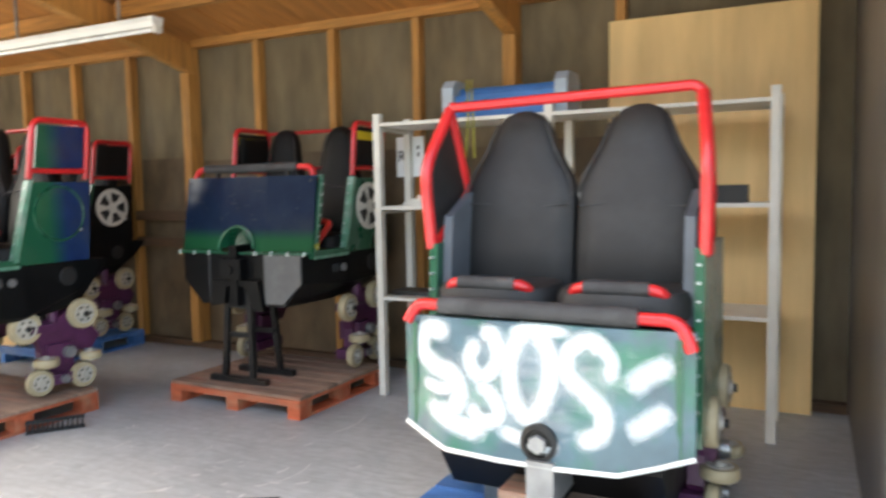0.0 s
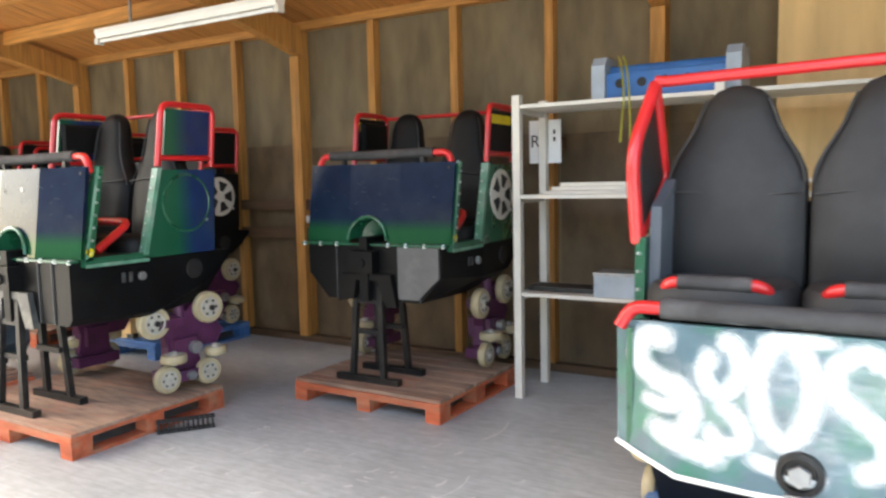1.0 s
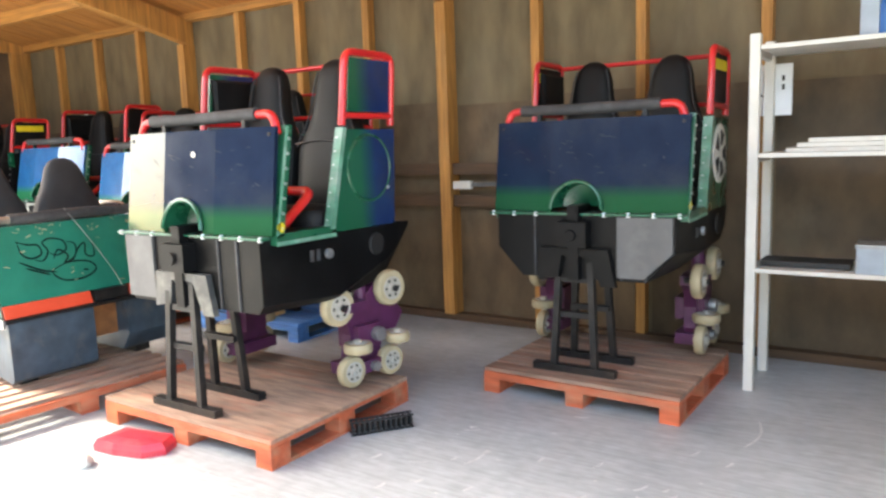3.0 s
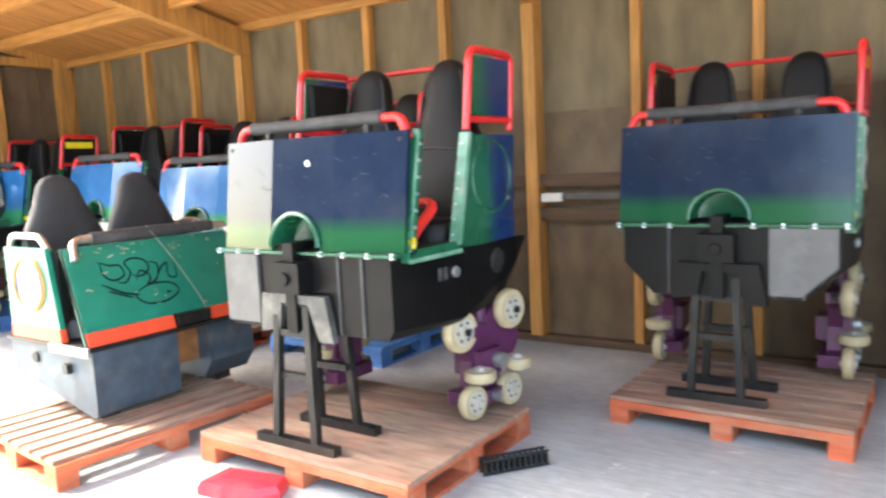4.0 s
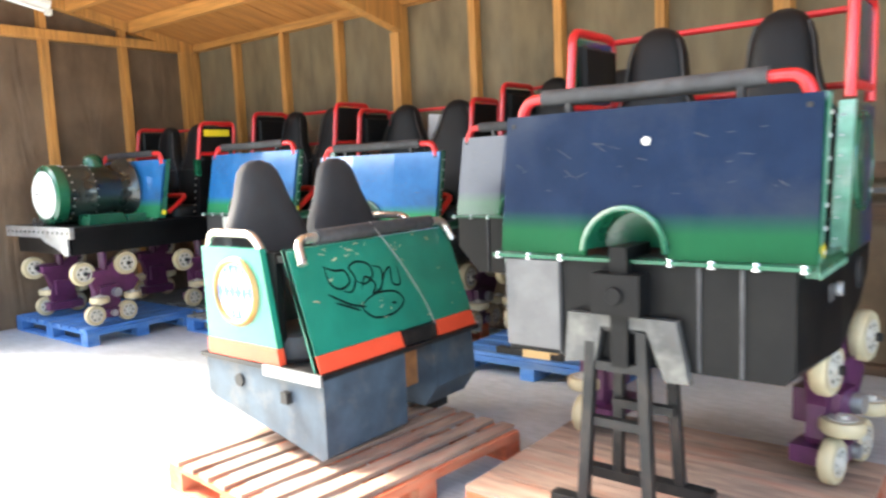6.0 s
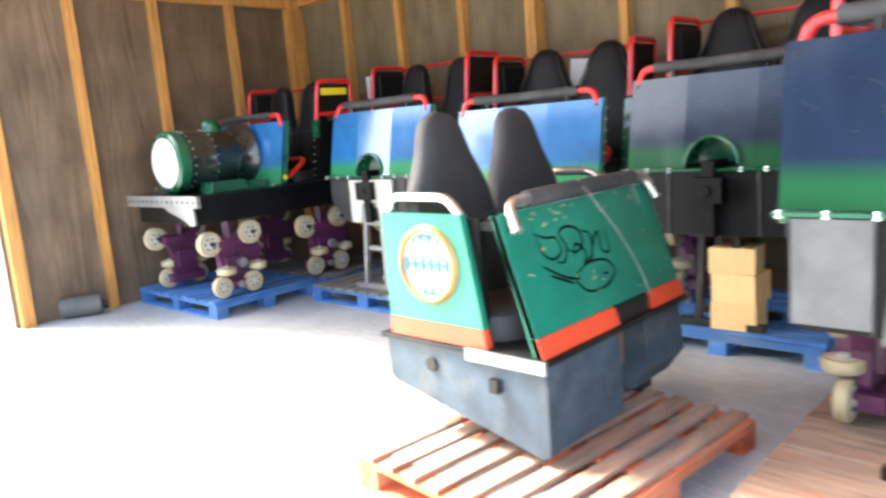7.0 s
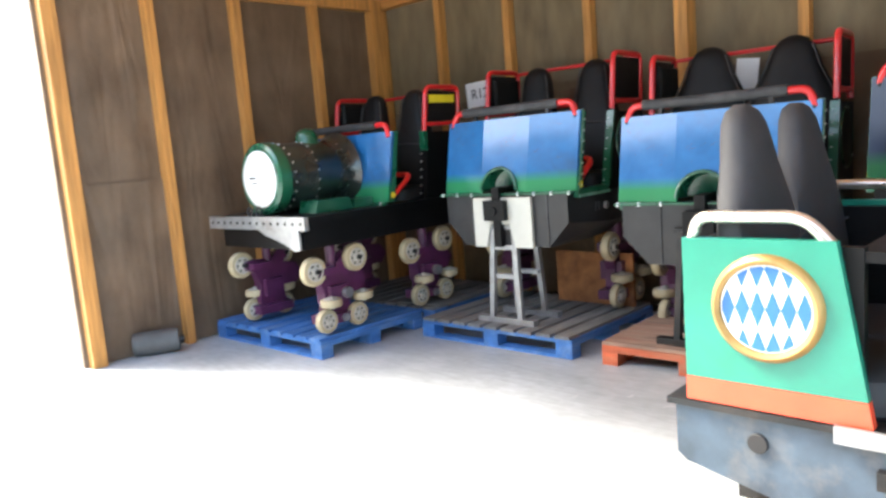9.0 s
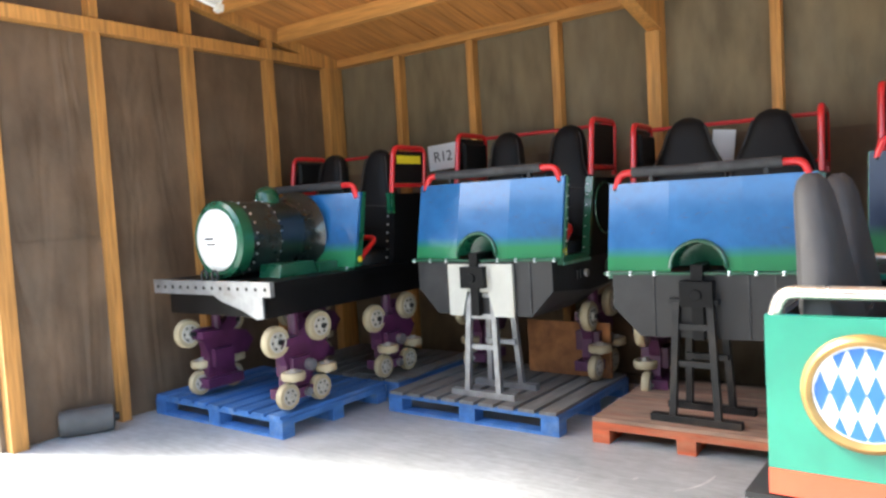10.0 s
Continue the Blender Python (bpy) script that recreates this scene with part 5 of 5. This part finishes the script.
    for x in (-0.255, 0.255):
        seat(c, x, 0.62, 0.98, SEAT_GREY, 0.77, 0.253, 1.2, True)
        part("lap_bar", tube(bmesh.new(), rounded([(x - 0.17, 0.36, 0.93), (x - 0.17, 0.25, 1.045), (x + 0.17, 0.25, 1.045), (x + 0.17, 0.36, 0.93)], 0.06), 0.022), RED, c, "red lap bar", smooth=True)
        part("lap_pad", tube(bmesh.new(), [(x - 0.12, 0.25, 1.045), (x + 0.12, 0.25, 1.045)], 0.028, 10), PAD, c, smooth=True)
    bar = part("grab_bar", tube(bmesh.new(), rounded([(-0.54, 0.12, 0.9), (-0.5, 0.13, 0.97), (0.5, 0.13, 0.96), (0.54, 0.12, 0.86)], 0.07), 0.024), RED, c, smooth=True)
    part("foam_sleeve", tube(bmesh.new(), [(-0.4, 0.13, 0.97), (0.36, 0.13, 0.962)], 0.036, 12), PAD, bar, "dark grey foam sleeve", smooth=True)
    part("floor_pan", B(-0.5, 0.5, 0.13, 1.0, 0.46, 0.49), STEEL, c)
    bm = bmesh.new()
    prism(bm, [(0.9, 0.48), (0.92, 1.3), (0.95, 1.3), (0.93, 0.48)], "x", -0.52, 0.52)
    part("back_panel", bm, BLACK, c)
    part("drawbar", B(0.0, 0.1, -0.02, 0.3, 0.3, 0.46), LIGHT_STEEL, c, bevel=0.02)
    part("support_block", B(-0.3, -0.16, 0.3, 0.7, 0.142, 0.26), BLUE_STEEL, c, bevel=0.01)
    part("support_block", B(-0.14, 0.02, 0.06, 0.5, 0.142, 0.3), P_TOP, c, "worn timber prop", bevel=0.01)
    part("support_block", B(0.08, 0.36, 0.08, 0.5, 0.142, 0.25), P_TOP, c, "worn timber prop", bevel=0.01)


graffiti_car(pose(-0.70, 2.46, 0, 0, 0, 0))


# ---- shelf and small things ----
def shelf(m):
    t = thing("shelving_unit", m, "white painted open timber shelving unit", "shelf")
    X0, X1, D = -2.45, 0.01, 0.42
    for x in (X0, -1.24, X1):
        for y in (0, D):
            z0 = 1.4 if x == -1.24 else 0
            part("upright", B(x - 0.025, x + 0.025, y - 0.025, y + 0.025, z0, 1.93), WHITE, t, bevel=0.004)
        for z in (0.64, 1.26, 1.82):
            if x != -1.24:
                part("bearer", B(x - 0.015, x + 0.015, 0.026, D - 0.026, z, z + 0.045), WHITE, t)
    for z in (0.69, 1.31, 1.87):
        part("shelf_board", B(X0 + 0.027, X1 - 0.027, -0.02, D + 0.02, z - 0.022, z), WHITE, t, bevel=0.003)


shelf(pose(0, 4.37, 0))
board = part("plywood_sheet", B(-1.03, 0.21, -0.009, 0.009, 0, 2.5), BOARD, bevel=0.003)
board.matrix_world = pose(0, 4.98, 0.0, -0.8, 0, 0)
tagged(board, "pale plywood sheet leaning on the back wall", "board")


def winch(m):
    t = thing("machine_unit", m, "blue machine frame with grey end plates and cables", "machine")
    for x in (-0.38, 0.38):
        bm = bmesh.new()
        prism(bm, [(-0.14, 0), (-0.14, 0.2), (-0.09, 0.25), (0.1, 0.25), (0.14, 0.2), (0.14, 0)], "x", x - 0.04, x + 0.04)
        part("end_plate", bm, DEVICE_GREY, t, "grey end plate", bevel=0.006)
    part("body", B(-0.34, 0.34, -0.1, 0.1, 0.0, 0.15), DEVICE_BLUE, t, bevel=0.01)
    for k in range(5):
        part("slot", disc(bmesh.new(), "y", (-0.26 + k * 0.13, -0.1, 0.09), 0.028, -0.004, 14), RUBBER, t)
    part("roller", tube(bmesh.new(), [(-0.34, 0.0, 0.17), (0.34, 0.0, 0.17)], 0.035, 12), DEVICE_BLUE, t, smooth=True)
    for dx in (0, 0.03):
        part("cable", tube(bmesh.new(), rounded([(-0.3 + dx, 0, 0.26), (-0.24 + dx, -0.14, 0.2), (-0.2 + dx, -0.21, 0.02), (-0.22 + dx * 2, -0.22, -0.26)], 0.12), 0.006, 6), CABLE, t, "hanging yellow-green cable", smooth=True)


winch(pose(-1.56, 4.55, 1.871))
for k in range(3):
    plank = part("plank", B(-0.7, 0.7, -0.09, 0.09, 0, 0.022), WHITE, bevel=0.004)
    plank.matrix_world = pose(-1.6 + 0.05 * k, 4.5 + 0.03 * k, 1.311 + k * 0.0245, 0, 0, -1.5 + 2 * k)
    tagged(plank, "cream painted plank stacked on the shelf", "plank", "stacked planks")
mb = thing("metal_box", pose(-1.78, 4.45, 0.691), "dented grey metal box on the lower shelf", "box")
part("body", B(-0.17, 0.17, -0.09, 0.09, 0, 0.13), DEVICE_GREY, mb, bevel=0.008)
part("lid", B(-0.175, 0.175, -0.095, 0.095, 0.131, 0.15), LIGHT_STEEL, mb, bevel=0.004)
gb = part("flat_tray", B(-0.22, 0.22, -0.1, 0.1, 0, 0.03), GREY_BLACK, bevel=0.006)
gb.matrix_world = pose(-2.2, 4.55, 0.691)
tagged(gb, "dark flat metal tray on the shelf", "tray")
gd = part("dark_box", B(-0.12, 0.12, -0.08, 0.08, 0, 0.1), GREY_BLACK, bevel=0.006)
gd.matrix_world = pose(-0.25, 4.5, 1.311)
tagged(gd, "small dark box on the shelf", "box")


def sign(m, w, h, string, size, label, dx=0.0):
    s = thing("paper_sign", m, label, "sign", "paper signs")
    part("sheet", B(-w / 2, w / 2, 0, 0.003, -h / 2, h / 2), PAPER, s)
    part("backing_block", B(-0.03, 0.03, 0.0032, WY - m.translation.y - 0.0145, -0.04, 0.04), DARK_WOOD, s)
    text_mesh("lettering", string, size, INK, pose(dx, -0.002, 0, 90, 0, 0), s)
    return s


sign(pose(-9.76, 4.97, 1.79, 0, -3, 0), 0.3, 0.21, "R12", 0.12, "white paper sign reading R12 on wall")
sr = sign(pose(-2.45, 4.8148, 1.66), 0.23, 0.29, "R", 0.12, "white paper sign reading R beside shelf", -0.072)
part("print_bar", B(0.06, 0.075, -0.002, 0.0, 0.0, 0.03), INK, sr)
part("print_bar", B(0.06, 0.075, -0.002, 0.0, 0.05, 0.08), INK, sr)
wp = thing("paper_sheet", pose(-7.48, 4.93, 1.69, 0, 6, 5), "blank white paper hung on the red back rail", "paper")
part("sheet", B(-0.07, 0.07, 0, 0.003, -0.13, 0.08), PAPER, wp)

tr = thing("track_offcut", pose(-3.9, 2.91, 0.0, 0, 0, 52), "black ribbed plastic cable-track offcut", "offcut")
for y in (-0.015, 0.03):
    for z in (0.0, 0.062):
        part("side_strip", B(-0.16, 0.16, y - 0.004, y + 0.004, z, z + 0.01), RUBBER, tr)
for k in range(12):
    part("rib", B(-0.155 + k * 0.027, -0.145 + k * 0.027, -0.03, 0.04, 0.01, 0.06), RUBBER, tr)
mg = thing("red_moulding", pose(-4.83, 2.16, 0.0, 0, 0, 12), "faded red plastic moulding on the floor", "moulding")
rings = [[Vector((x * k, y * k, z)) for x, y in ((-0.19, -0.09), (-0.05, -0.11), (0.12, -0.1), (0.2, -0.03), (0.17, 0.08), (-0.16, 0.09))] for k, z in ((1.0, 0.0), (1.0, 0.03), (0.9, 0.06), (0.5, 0.072))]
part("shell", loft(bmesh.new(), rings), RED_PLASTIC, mg, bevel=0.006)
rag = lathe(bmesh.new(), [(0.05, 0), (0.055, 0.02), (0.04, 0.045), (0.01, 0.055)], "z", (0, 0, 0), 9)
for v in rag.verts:
    v.co.x *= 1.1 + 0.4 * noise.noise(v.co * 30)
    v.co.y *= 0.9 + 0.4 * noise.noise(v.co * 25 + Vector((3, 1, 2)))
rg = part("stone", rag, WHITE, smooth=True)
rg.matrix_world = pose(-4.88, 1.9, 0)
tagged(rg, "pale lump of stone on the concrete", "stone")
can = thing("canister", pose(-10.96, 2.42, 0.0, 0, 0, 62), "grey metal canister lying by the wall", "canister")
part("body", lathe(bmesh.new(), [(0.05, -0.17), (0.085, -0.16), (0.09, -0.1), (0.09, 0.1), (0.085, 0.16), (0.05, 0.17)], "x", (0, 0, 0.09), 20), CANISTER, can, smooth=True)
part("cap", disc(bmesh.new(), "x", (0.17, 0, 0.09), 0.03, 0.03, 12), STEEL, can)
cb = thing("cardboard_sheet", pose(-9.75, 4.2, 0.143, 0, 0, 8), "loose cardboard sheet on the blue pallet", "cardboard")
part("sheet", B(-0.25, 0.25, -0.16, 0.16, 0, 0.008), P_GREY, cb)
ob = part("brown_board", B(-0.32, 0.32, -0.012, 0.012, 0, 0.38), RUST, bevel=0.004)
ob.matrix_world = pose(-8.5, 4.62, 0.142)
tagged(ob, "brown fibreboard standing on the grey pallet", "board")

# short posts piled on the blue pallet
for k, (dx, turn, h) in enumerate(((0.0, 4, 0.15), (0.012, -3, 0.16), (-0.008, 6, 0.14))):
    z = 0.142 + (0.0, 0.151, 0.312)[k]
    blk = part("timber_block", B(-0.12, 0.12, -0.1, 0.1, 0, h), BOARD, bevel=0.012)
    blk.matrix_world = pose(-5.98 + dx, 4.08, z, 0, 0, turn)
    tagged(blk, "pale sawn timber block piled on the blue pallet", "timber block", "piled timber blocks")

tray = thing("rubber_mat", pose(-2.12, 2.42, 0.0, 0, 0, 31), "small dark grey rubber mat on the concrete", "mat")
part("sheet", B(-0.24, 0.24, -0.12, 0.12, 0, 0.012), CANISTER, tray, bevel=0.005)
part("rim", B(-0.24, 0.24, 0.1, 0.125, 0.0, 0.022), RUBBER, tray, "black raised rim", bevel=0.005)
for x in (-0.24, 0.215):
    part("rim", B(x, x + 0.025, -0.12, 0.1, 0.0, 0.022), RUBBER, tray, bevel=0.005)

rnd = random.Random(11)
bm = bmesh.new()
for k in range(115):
    x, y = (rnd.gauss(-2.6, 0.6), rnd.gauss(2.6, 0.45)) if k < 85 else (rnd.uniform(-9.5, -1.0), rnd.uniform(1.9, 3.4))
    a, ln = rnd.uniform(-0.5, 1.2), rnd.uniform(0.01, 0.09) * (4 if k % 12 == 0 else 1)
    q = [(x + ln * t * math.cos(a + 0.4 * t), y + ln * t * math.sin(a + 0.4 * t)) for t in (0, 0.33, 0.66, 1)]
    ribbon(bm, q, rnd.uniform(0.004, 0.016), lambda u, v, h: Vector((u, v, h)), 0.002)
marks = part("paint_marks", bm, FLECK)
tagged(marks, "pale paint flecks and scratches on the concrete", "paint marks", kind="stuff")
